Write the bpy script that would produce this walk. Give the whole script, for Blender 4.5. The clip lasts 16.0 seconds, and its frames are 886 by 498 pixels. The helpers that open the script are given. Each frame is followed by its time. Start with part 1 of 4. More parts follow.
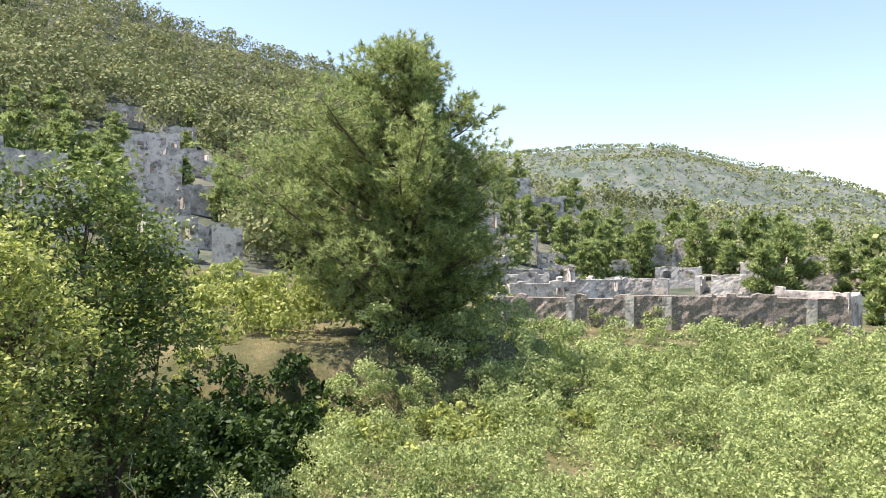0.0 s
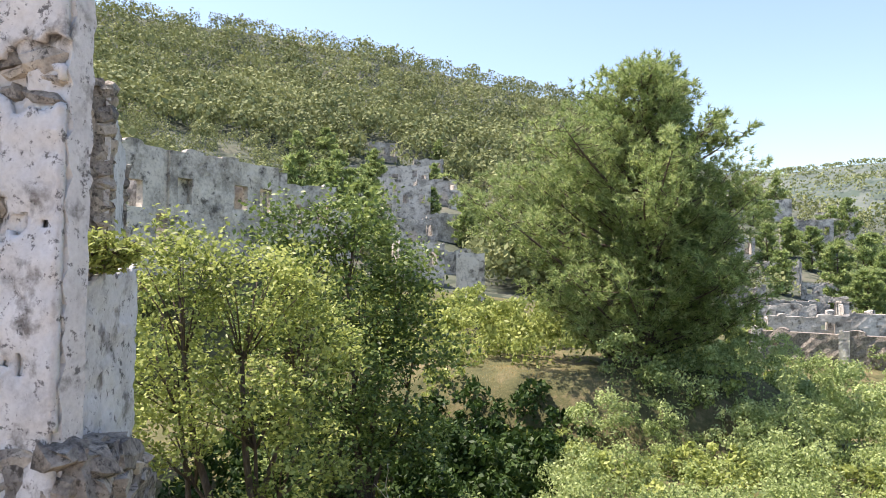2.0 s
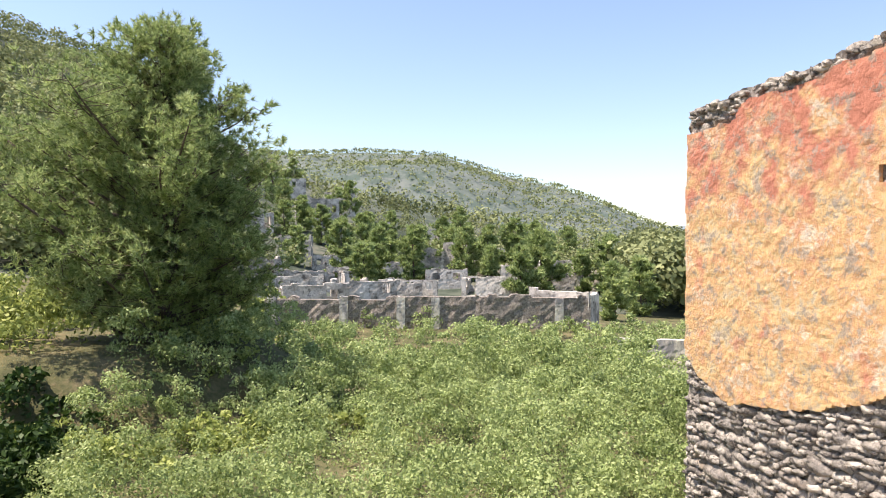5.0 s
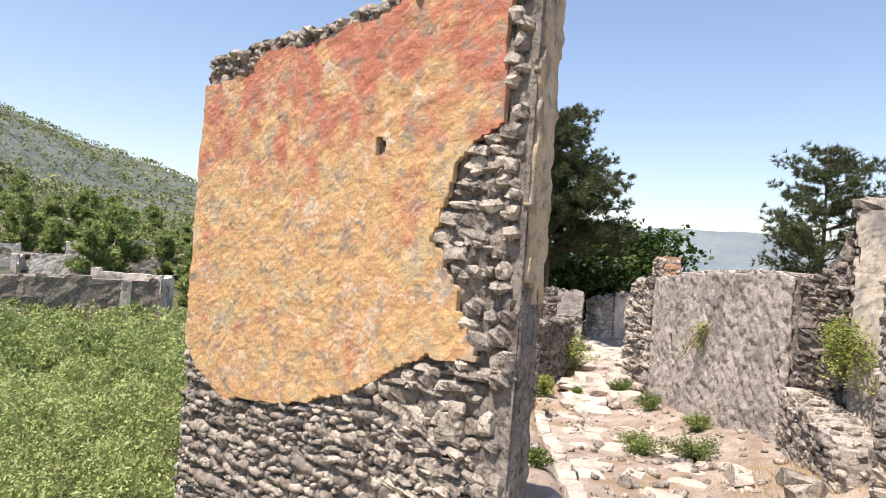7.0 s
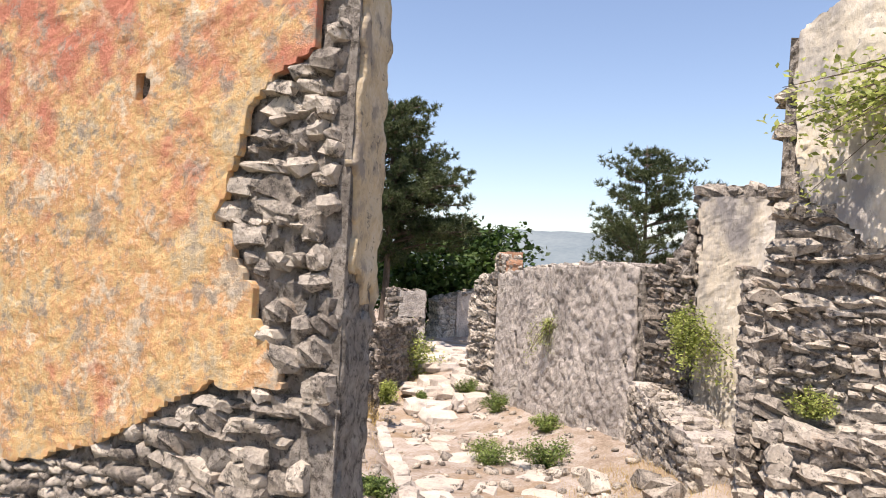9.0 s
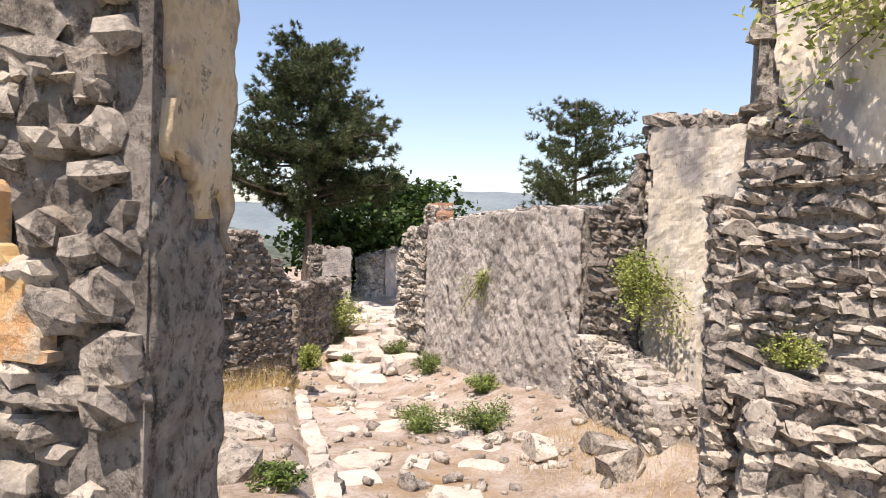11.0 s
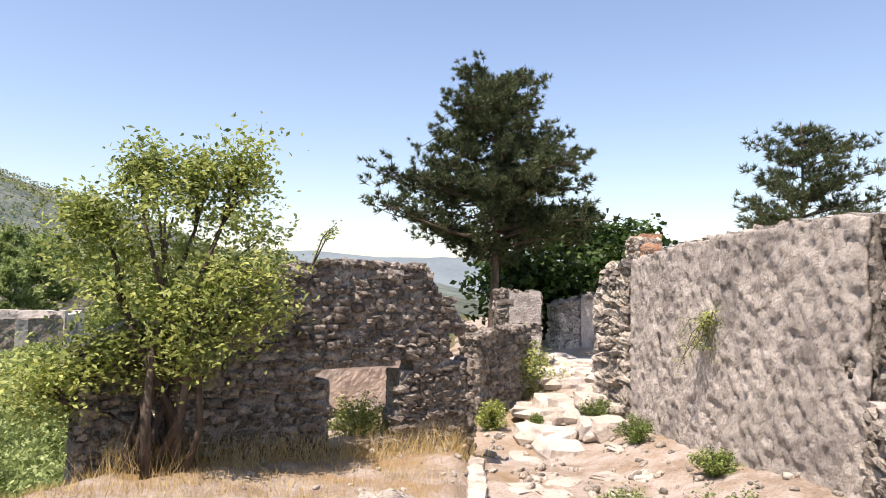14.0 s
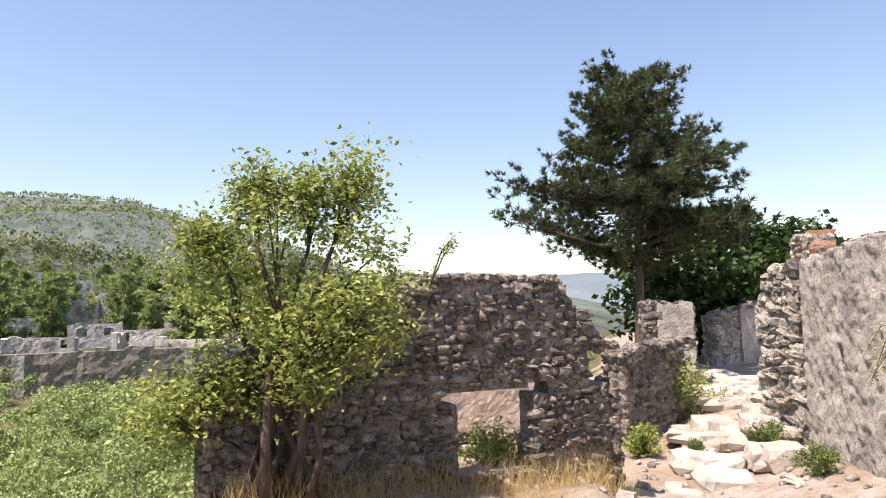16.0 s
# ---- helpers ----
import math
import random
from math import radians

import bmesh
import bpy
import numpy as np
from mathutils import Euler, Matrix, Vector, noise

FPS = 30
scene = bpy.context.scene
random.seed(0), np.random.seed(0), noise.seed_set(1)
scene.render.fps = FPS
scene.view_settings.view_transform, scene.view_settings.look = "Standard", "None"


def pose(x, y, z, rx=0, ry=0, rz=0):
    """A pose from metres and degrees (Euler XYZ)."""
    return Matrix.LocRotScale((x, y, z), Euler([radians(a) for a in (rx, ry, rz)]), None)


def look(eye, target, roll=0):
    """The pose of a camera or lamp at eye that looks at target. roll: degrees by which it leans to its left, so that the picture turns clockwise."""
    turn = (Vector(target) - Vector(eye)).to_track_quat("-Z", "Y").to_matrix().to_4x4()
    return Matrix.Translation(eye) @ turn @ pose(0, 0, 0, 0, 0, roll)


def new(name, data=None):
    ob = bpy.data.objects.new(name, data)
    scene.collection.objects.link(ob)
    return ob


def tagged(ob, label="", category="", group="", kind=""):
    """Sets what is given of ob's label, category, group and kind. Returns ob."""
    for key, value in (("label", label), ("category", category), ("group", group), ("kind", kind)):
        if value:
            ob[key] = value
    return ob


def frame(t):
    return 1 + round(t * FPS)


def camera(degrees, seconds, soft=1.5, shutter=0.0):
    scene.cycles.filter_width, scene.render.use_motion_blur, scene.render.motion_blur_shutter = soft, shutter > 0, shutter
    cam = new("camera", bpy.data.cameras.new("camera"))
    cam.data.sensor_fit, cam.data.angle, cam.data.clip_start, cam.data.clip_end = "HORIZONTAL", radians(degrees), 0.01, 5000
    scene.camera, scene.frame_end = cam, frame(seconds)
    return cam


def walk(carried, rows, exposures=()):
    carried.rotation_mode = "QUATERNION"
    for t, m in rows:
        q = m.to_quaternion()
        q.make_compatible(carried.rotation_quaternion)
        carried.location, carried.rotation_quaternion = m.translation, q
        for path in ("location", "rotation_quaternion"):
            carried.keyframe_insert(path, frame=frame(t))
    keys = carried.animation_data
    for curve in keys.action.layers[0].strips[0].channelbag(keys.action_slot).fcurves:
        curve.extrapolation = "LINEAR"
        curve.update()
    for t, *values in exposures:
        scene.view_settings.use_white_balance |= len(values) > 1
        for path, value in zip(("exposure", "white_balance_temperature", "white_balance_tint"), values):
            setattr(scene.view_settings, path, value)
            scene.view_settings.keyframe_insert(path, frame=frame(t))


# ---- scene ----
cam = camera(65.5, 16.0, soft=1.0)
METRES, EYE, TILT, LEAN, TURN = 6.5, 2.05, 0.0, 0.0, 0.0
ROWS = [
    (0.0, 0.0, 0.0, 0.0, 0.0, 0.0, -0.0),
    (0.5, -0.0014, 0.0012, 0.0006, 5.11, 0.14, -0.1),
    (1.0, -0.0043, 0.0013, 0.0015, 10.53, 0.56, -0.32),
    (1.5, -0.0105, 0.0065, 0.0017, 15.68, 1.22, -0.56),
    (2.0, -0.0129, 0.0038, 0.0033, 19.59, 2.03, -0.71),
    (2.5, -0.0136, 0.0022, 0.0041, 20.26, 2.66, -0.77),
    (3.0, -0.0097, 0.0033, 0.0034, 16.13, 2.81, -0.68),
    (3.5, -0.001, 0.0051, 0.0029, 8.55, 2.56, -0.47),
    (4.0, 0.0022, 0.0065, 0.0001, -0.43, 2.0, -0.3),
    (4.5, 0.0042, 0.0137, -0.0009, -9.6, 1.15, -0.37),
    (5.0, 0.0159, 0.0229, -0.0027, -18.52, 0.27, -0.64),
    (7.5, 0.2421, 0.104, -0.0217, -58.05, 1.53, -4.93),
    (8.0, 0.2724, 0.1232, -0.0242, -63.06, 1.95, -4.77),
    (8.5, 0.3114, 0.1423, -0.0306, -64.53, 1.62, -4.32),
    (9.0, 0.3529, 0.1662, -0.0299, -64.47, 1.81, -3.11),
    (9.5, 0.3858, 0.1914, -0.0359, -68.65, 0.96, -1.3),
    (12.0, 0.608, 0.2485, -0.0714, -69.86, -1.95, -2.31),
    (12.5, 0.653, 0.2732, -0.0786, -66.32, -1.45, -1.94),
    (13.0, 0.6916, 0.2927, -0.0862, -62.67, 0.0, -1.43),
    (13.5, 0.7389, 0.3121, -0.0914, -58.44, 1.58, -1.26),
    (14.0, 0.7759, 0.3365, -0.0977, -54.12, 2.91, -1.21),
    (14.5, 0.8148, 0.3499, -0.103, -49.88, 3.59, -0.93),
    (15.0, 0.8387, 0.3612, -0.1045, -46.22, 4.06, -0.26),
    (15.5, 0.8542, 0.3722, -0.1052, -43.65, 4.33, 0.49),
    (16.0, 0.8693, 0.3786, -0.1048, -42.19, 4.5, 1.13),
]
walk(cam, [(t, pose(0, 0, EYE, TILT, LEAN, TURN) @ pose(METRES * x, METRES * y, METRES * z, 90 + pitch, roll, yaw)) for t, x, y, z, yaw, pitch, roll in ROWS],
     [(0.0, 1.25, 7050, 19), (4.0, 1.25, 7050, 19), (5.2, 1.0, 7050, 19), (8.0, 0.76, 7150, 20), (13.0, 0.82, 7200, 21), (16.0, 0.88, 7150, 21)])


# ---------------------------------------------------------------- sky and sun
SUN = Vector((-0.41, 0.03, 0.91)).normalized()
world = bpy.data.worlds.new("world")
scene.world = world
world.use_nodes = True
wn = world.node_tree
sky = wn.nodes.new("ShaderNodeTexSky")
sky.sky_type = "NISHITA"
sky.sun_disc = False
sky.sun_elevation = math.asin(SUN.z)
sky.sun_rotation = math.atan2(SUN.x, SUN.y)
sky.air_density, sky.dust_density, sky.ozone_density = 1.12, 0.7, 3.2
wn.links.new(sky.outputs[0], wn.nodes["Background"].inputs[0])
wn.nodes["Background"].inputs[1].default_value = 0.122
sun = new("sun", bpy.data.lights.new("sun", "SUN"))
sun.data.energy, sun.data.angle, sun.data.color = 4.3, radians(0.5), (1.0, 0.95, 0.87)
sun.matrix_world = look((0, 0, 60), Vector((0, 0, 60)) - SUN)


# ---------------------------------------------------------------- materials
def material(name, ramp, scale=3.0, rough=0.9, bump=0.3, fine=40.0, per=None, spread=0.25, metal=0.0, stain=None, stain_at=(0.55, 0.7), stain_scale=1.2, stretch=(1, 1, 1), trans=0.0, pit=None, worn=None):
    """Noise-mixed ramp of base colours, variation per piece, a stain layer, and fine relief."""
    m = bpy.data.materials.new(name)
    m.use_nodes = True
    nt = m.node_tree
    N, L = nt.nodes, nt.links
    bsdf = N["Principled BSDF"]
    bsdf.inputs["Roughness"].default_value = rough
    bsdf.inputs["Metallic"].default_value = metal
    bsdf.inputs["Specular IOR Level"].default_value = 0.25
    geo, tex = N.new("ShaderNodeNewGeometry"), N.new("ShaderNodeTexCoord")
    mp = N.new("ShaderNodeMapping")
    mp.inputs["Scale"].default_value = stretch
    L.new(geo.outputs["Position"], mp.inputs[0])

    def noise_tex(sc, detail=6.0, roughness=0.6):
        n = N.new("ShaderNodeTexNoise")
        n.inputs["Scale"].default_value, n.inputs["Detail"].default_value, n.inputs["Roughness"].default_value = sc, detail, roughness
        L.new(mp.outputs[0], n.inputs["Vector"])
        return n

    n1, n2 = noise_tex(scale), noise_tex(fine, 4.0)
    add = N.new("ShaderNodeMath")
    add.operation = "MULTIPLY_ADD"
    L.new(n2.outputs[0], add.inputs[0])
    add.inputs[1].default_value = 0.6
    sub = N.new("ShaderNodeMath")
    sub.operation = "ADD"
    L.new(n1.outputs[0], sub.inputs[0])
    sub.inputs[1].default_value = -0.3
    L.new(sub.outputs[0], add.inputs[2])
    fac = add.outputs[0]
    if per:
        if per == "object":
            src = N.new("ShaderNodeObjectInfo").outputs["Random"]
        else:
            src = geo.outputs["Random Per Island"]
        w = N.new("ShaderNodeMath")
        w.operation = "MULTIPLY_ADD"
        L.new(src, w.inputs[0])
        w.inputs[1].default_value = spread * 2
        off = N.new("ShaderNodeMath")
        off.operation = "ADD"
        L.new(fac, off.inputs[0])
        off.inputs[1].default_value = -spread
        L.new(off.outputs[0], w.inputs[2])
        fac = w.outputs[0]
    cr = N.new("ShaderNodeValToRGB")
    e = cr.color_ramp.elements
    while len(e) < len(ramp):
        e.new(0.5)
    for el, (p, c) in zip(e, ramp):
        el.position, el.color = p, (*c, 1)
    L.new(fac, cr.inputs[0])
    col = cr.outputs[0]
    if stain:
        n3 = noise_tex(stain_scale, 7.0, 0.65)
        mr = N.new("ShaderNodeMapRange")
        mr.inputs[1].default_value, mr.inputs[2].default_value = stain_at
        src3 = n3.outputs[0]
        if worn:
            # the second coat survives best between the two heights
            sep, up = N.new("ShaderNodeSeparateXYZ"), N.new("ShaderNodeMapRange")
            L.new(geo.outputs["Position"], sep.inputs[0])
            L.new(sep.outputs[2], up.inputs[0])
            up.inputs[1].default_value, up.inputs[2].default_value = worn[:2]
            up.inputs[3].default_value, up.inputs[4].default_value = worn[2:]
            sm = N.new("ShaderNodeMath")
            L.new(n3.outputs[0], sm.inputs[0])
            L.new(up.outputs[0], sm.inputs[1])
            src3 = sm.outputs[0]
        L.new(src3, mr.inputs[0])
        mx = N.new("ShaderNodeMix")
        mx.data_type = "RGBA"
        L.new(mr.outputs[0], mx.inputs[0])
        L.new(col, mx.inputs[6])
        mx.inputs[7].default_value = (*stain, 1)
        col = mx.outputs[2]
    pits = None
    if pit:
        # dark specks for lichen and painted shade of small hollows: colour, size, amount, share
        pc, ps, p0, p1, share = pit
        n4 = noise_tex(ps, 5.0, 0.75)
        pm = N.new("ShaderNodeMapRange")
        pm.inputs[1].default_value, pm.inputs[2].default_value, pm.inputs[4].default_value = p0, p1, share
        L.new(n4.outputs[0], pm.inputs[0])
        pits = N.new("ShaderNodeMix")
        pits.data_type = "RGBA"
        L.new(pm.outputs[0], pits.inputs[0])
        L.new(col, pits.inputs[6])
        pits.inputs[7].default_value = (*pc, 1)
        col = pits.outputs[2]
    L.new(col, bsdf.inputs["Base Color"])
    if bump:
        b = N.new("ShaderNodeBump")
        b.inputs["Strength"].default_value = bump
        b.inputs["Distance"].default_value = 0.06
        nb = noise_tex(fine * 0.5, 8.0, 0.7)
        L.new(nb.outputs[0], b.inputs["Height"])
        L.new(b.outputs[0], bsdf.inputs["Normal"])
    if trans:
        t = N.new("ShaderNodeBsdfTranslucent")
        L.new(col, t.inputs[0])
        mixs = N.new("ShaderNodeMixShader")
        mixs.inputs[0].default_value = trans
        L.new(bsdf.outputs[0], mixs.inputs[1])
        L.new(t.outputs[0], mixs.inputs[2])
        L.new(mixs.outputs[0], N["Material Output"].inputs[0])
    return m


STONE = material("limestone", [(0.15, (0.120, 0.108, 0.095)), (0.4, (0.324, 0.291, 0.247)), (0.62, (0.504, 0.456, 0.383)), (0.85, (0.672, 0.604, 0.504))], 7, 0.92, 0.7, 45, "object", 0.2, stain=(0.36, 0.27, 0.19), stain_at=(0.6, 0.72), stain_scale=2.5, pit=((0.06, 0.055, 0.05), 16, 0.53, 0.62, 0.85))
STONES = material("limestone_rubble", [(0.15, (0.120, 0.108, 0.095)), (0.4, (0.324, 0.291, 0.247)), (0.62, (0.504, 0.456, 0.383)), (0.85, (0.672, 0.604, 0.504))], 7, 0.92, 0.7, 45, "island", 0.2, stain=(0.36, 0.27, 0.19), stain_at=(0.6, 0.72), stain_scale=2.5, pit=((0.06, 0.055, 0.05), 16, 0.53, 0.62, 0.85))
DARK_STONE = material("weathered_limestone", [(0.15, (0.081, 0.072, 0.061)), (0.45, (0.196, 0.171, 0.143)), (0.65, (0.345, 0.303, 0.255)), (0.9, (0.529, 0.462, 0.388))], 7, 0.93, 0.7, 45, "object", 0.2, stain=(0.22, 0.16, 0.11), stain_at=(0.58, 0.7), stain_scale=2.0, pit=((0.04, 0.036, 0.033), 16, 0.53, 0.62, 0.85))
DARK_STONES = material("weathered_rubble", [(0.15, (0.081, 0.072, 0.061)), (0.45, (0.196, 0.171, 0.143)), (0.65, (0.345, 0.303, 0.255)), (0.9, (0.529, 0.462, 0.388))], 7, 0.93, 0.7, 45, "island", 0.2, stain=(0.22, 0.16, 0.11), stain_at=(0.58, 0.7), stain_scale=2.0, pit=((0.04, 0.036, 0.033), 16, 0.53, 0.62, 0.85))
MORTAR = material("lime_mortar", [(0.2, (0.13, 0.12, 0.105)), (0.5, (0.32, 0.295, 0.26)), (0.8, (0.50, 0.46, 0.40))], 6, 0.96, 1.0, 30, pit=((0.07, 0.06, 0.05), 20, 0.5, 0.62, 0.85))
PINK = material("pink_limewash", [(0.25, (0.52, 0.42, 0.35)), (0.5, (0.68, 0.54, 0.43)), (0.8, (0.70, 0.64, 0.56))], 2.5, 0.92, 0.4, 26, stain=(0.36, 0.34, 0.31), stain_at=(0.56, 0.7), stain_scale=2.2, pit=((0.14, 0.12, 0.10), 14, 0.6, 0.67, 0.7))
ROUGHCAST = material("roughcast", [(0.2, (0.24, 0.22, 0.20)), (0.45, (0.46, 0.42, 0.375)), (0.7, (0.62, 0.57, 0.51))], 3, 0.95, 0.8, 40, stain=(0.22, 0.20, 0.185), stain_at=(0.5, 0.72), stain_scale=1.4, pit=((0.10, 0.09, 0.08), 22, 0.55, 0.64, 0.5))
ORANGE = material("ochre_limewash", [(0.2, (0.30, 0.26, 0.21)), (0.33, (0.52, 0.42, 0.27)), (0.45, (0.62, 0.42, 0.20)), (0.55, (0.58, 0.33, 0.16)), (0.66, (0.60, 0.48, 0.33)), (0.85, (0.50, 0.45, 0.38))], 3.4, 0.9, 0.5, 26, stain=(0.50, 0.20, 0.13), stain_at=(0.52, 0.66), stain_scale=3.2, worn=(1.9, 3.2, -0.05, 0.14), pit=((0.30, 0.26, 0.21), 8, 0.53, 0.62, 0.85))
CREAM = material("cream_limewash", [(0.2, (0.45, 0.42, 0.37)), (0.45, (0.62, 0.56, 0.44)), (0.7, (0.72, 0.69, 0.62))], 2.5, 0.9, 0.35, 30, stain=(0.27, 0.26, 0.25), stain_at=(0.44, 0.6), stain_scale=1.9, stretch=(1, 1, 0.45), pit=((0.12, 0.11, 0.10), 14, 0.60, 0.68, 0.7))
OCHRE_CREAM = material("ochre_cream_limewash", [(0.2, (0.30, 0.25, 0.18)), (0.45, (0.52, 0.42, 0.27)), (0.7, (0.60, 0.53, 0.40))], 4, 0.9, 0.6, 30, stain=(0.30, 0.26, 0.21), stain_at=(0.5, 0.6), stain_scale=5, pit=((0.13, 0.11, 0.08), 15, 0.58, 0.64, 0.8))
GREY_PLASTER = material("grey_lime_plaster", [(0.2, (0.42, 0.41, 0.40)), (0.45, (0.62, 0.61, 0.59)), (0.75, (0.76, 0.75, 0.73))], 3, 0.92, 0.5, 32, stain=(0.20, 0.185, 0.17), stain_at=(0.55, 0.66), stain_scale=3.5, pit=((0.09, 0.085, 0.08), 13, 0.57, 0.63, 0.85))
HOUSE = material("ruin_plaster", [(0.25, (0.24, 0.215, 0.185)), (0.42, (0.42, 0.385, 0.335)), (0.62, (0.68, 0.63, 0.555))], 0.7, 0.95, 0.5, 6, "object", 0.12, stain=(0.20, 0.185, 0.165), stain_at=(0.52, 0.66), stain_scale=0.8, pit=((0.09, 0.08, 0.07), 1.6, 0.56, 0.64, 0.8))
SOIL = material("dry_ground", [(0.25, (0.22, 0.165, 0.115)), (0.45, (0.34, 0.275, 0.215)), (0.6, (0.43, 0.375, 0.325)), (0.8, (0.50, 0.46, 0.42))], 2.2, 0.97, 0.8, 28, stain=(0.32, 0.22, 0.12), stain_at=(0.5, 0.68), stain_scale=0.8, pit=((0.16, 0.12, 0.085), 12, 0.60, 0.68, 0.6))
ROCK = material("pale_limestone_paving", [(0.2, (0.30, 0.27, 0.24)), (0.5, (0.529, 0.462, 0.388)), (0.8, (0.58, 0.55, 0.51))], 4, 0.85, 0.6, 30, "object", 0.12, stain=(0.30, 0.28, 0.26), stain_at=(0.56, 0.7), stain_scale=3, pit=((0.14, 0.12, 0.10), 13, 0.60, 0.68, 0.6))
LEAF = material("fresh_green_leaf", [(0.2, (0.11, 0.145, 0.04)), (0.5, (0.34, 0.40, 0.11)), (0.8, (0.56, 0.60, 0.21))], 0.9, 0.5, 0, 20, "island", 0.22, trans=0.4)
THICKET = material("thicket_leaf", [(0.2, (0.125, 0.18, 0.06)), (0.5, (0.34, 0.42, 0.155)), (0.8, (0.51, 0.58, 0.27))], 0.5, 0.6, 0, 20, "island", 0.2, trans=0.35)
MID_LEAF = material("mid_green_leaf", [(0.2, (0.05, 0.085, 0.025)), (0.5, (0.15, 0.22, 0.06)), (0.8, (0.32, 0.39, 0.12))], 0.9, 0.45, 0, 20, "island", 0.22, trans=0.3)
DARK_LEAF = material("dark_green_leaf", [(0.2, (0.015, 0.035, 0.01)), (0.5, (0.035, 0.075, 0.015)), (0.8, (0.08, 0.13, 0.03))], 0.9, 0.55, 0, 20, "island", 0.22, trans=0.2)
NEEDLE = material("pine_needles", [(0.2, (0.11, 0.165, 0.055)), (0.5, (0.30, 0.385, 0.14)), (0.8, (0.52, 0.58, 0.26))], 0.8, 0.6, 0, 20, "island", 0.2, trans=0.4)
FAR_NEEDLE = material("far_pine_foliage", [(0.2, (0.10, 0.12, 0.05)), (0.5, (0.215, 0.245, 0.105)), (0.8, (0.35, 0.37, 0.17))], 0.05, 0.8, 0, 1.0, "island", 0.18, trans=0.2)
# darker copy of the needles: the backlit look is put into the colour
DARK_NEEDLE = material("backlit_pine_needles", [(0.2, (0.03, 0.045, 0.02)), (0.5, (0.075, 0.10, 0.045)), (0.8, (0.15, 0.18, 0.08))], 0.8, 0.6, 0, 20, "island", 0.2, trans=0.2)
STRAW = material("dry_grass", [(0.2, (0.40, 0.28, 0.11)), (0.5, (0.58, 0.44, 0.20)), (0.8, (0.68, 0.58, 0.34))], 1.0, 0.8, 0, 20, "island", 0.25, trans=0.25)
BARK = material("pine_bark", [(0.2, (0.05, 0.04, 0.03)), (0.5, (0.12, 0.09, 0.07)), (0.8, (0.22, 0.18, 0.15))], 6, 0.95, 0.9, 30, stretch=(1, 1, 0.3))
DEADWOOD = material("bleached_dead_wood", [(0.2, (0.28, 0.25, 0.22)), (0.5, (0.46, 0.43, 0.39)), (0.8, (0.6, 0.57, 0.53))], 6, 0.9, 0.5, 30, stretch=(1, 1, 0.3))
BRICK = material("red_brick", [(0.2, (0.30, 0.15, 0.09)), (0.5, (0.46, 0.26, 0.16)), (0.8, (0.52, 0.36, 0.25))], 5, 0.92, 0.5, 40, "island", 0.2)
FARHILL = material("scrub_hillside", [(0.3, (0.055, 0.07, 0.05)), (0.5, (0.095, 0.11, 0.08)), (0.7, (0.15, 0.145, 0.11)), (0.85, (0.34, 0.31, 0.26))], 0.05, 1.0, 0, 0.3, pit=((0.03, 0.045, 0.03), 0.12, 0.5, 0.56, 0.8))
# paler, bluer scrub beyond 330 m: air haze mixed into the base colour
FAR_RIDGE = material("hazed_distant_scrub", [(0.3, (0.09, 0.115, 0.10)), (0.5, (0.125, 0.15, 0.13)), (0.7, (0.17, 0.185, 0.165)), (0.85, (0.30, 0.29, 0.27))], 0.02, 1.0, 0, 0.12, pit=((0.07, 0.10, 0.08), 0.05, 0.5, 0.56, 0.85))
UNDERGROWTH = material("undergrowth_soil", [(0.25, (0.05, 0.055, 0.025)), (0.5, (0.10, 0.10, 0.045)), (0.75, (0.20, 0.16, 0.09))], 0.7, 1.0, 0.8, 9)
# the blue of these hills is haze, put into their base colour
HAZE = material("haze_tinted_hills", [(0.3, (0.13, 0.17, 0.19)), (0.7, (0.19, 0.23, 0.24))], 0.004, 1.0, 0, 0.05)


# ---------------------------------------------------------------- helpers of this scene
def smooth(a, b, x):
    k = np.clip((np.asarray(x, float) - a) / (b - a), 0, 1)
    return k * k * (3 - 2 * k)


def vnoise(x, y, seed=0):
    """Smooth value noise in -1..1 on arrays."""
    x, y = np.asarray(x, float), np.asarray(y, float)
    i, j = np.floor(x), np.floor(y)
    fx, fy = x - i, y - j
    fx, fy = fx * fx * (3 - 2 * fx), fy * fy * (3 - 2 * fy)

    def h(a, b):
        v = np.sin(a * 127.1 + b * 311.7 + seed * 74.7) * 43758.5453
        return (v - np.floor(v)) * 2 - 1
    return (h(i, j) * (1 - fx) + h(i + 1, j) * fx) * (1 - fy) + (h(i, j + 1) * (1 - fx) + h(i + 1, j + 1) * fx) * fy


def fbm(x, y, seed=0, octaves=4):
    return sum(vnoise(np.asarray(x) * 2 ** k, np.asarray(y) * 2 ** k, seed + k) * 0.5 ** k for k in range(octaves))


def mesh_of(name, verts, faces, mat, smooth_shade=False):
    me = bpy.data.meshes.new(name)
    v = np.asarray(verts, float).reshape(-1, 3)
    if isinstance(faces, np.ndarray):
        k, n = faces.shape[1], len(faces)
        me.vertices.add(len(v))
        me.vertices.foreach_set("co", v.ravel())
        me.loops.add(n * k)
        me.loops.foreach_set("vertex_index", faces.ravel().astype(np.int32))
        me.polygons.add(n)
        me.polygons.foreach_set("loop_start", np.arange(0, n * k, k, dtype=np.int32))
        me.update(calc_edges=True)
    else:
        me.from_pydata(v.tolist(), [], faces)
        me.update()
    me.materials.append(mat)
    if smooth_shade:
        me.polygons.foreach_set("use_smooth", [True] * len(me.polygons))
    return me


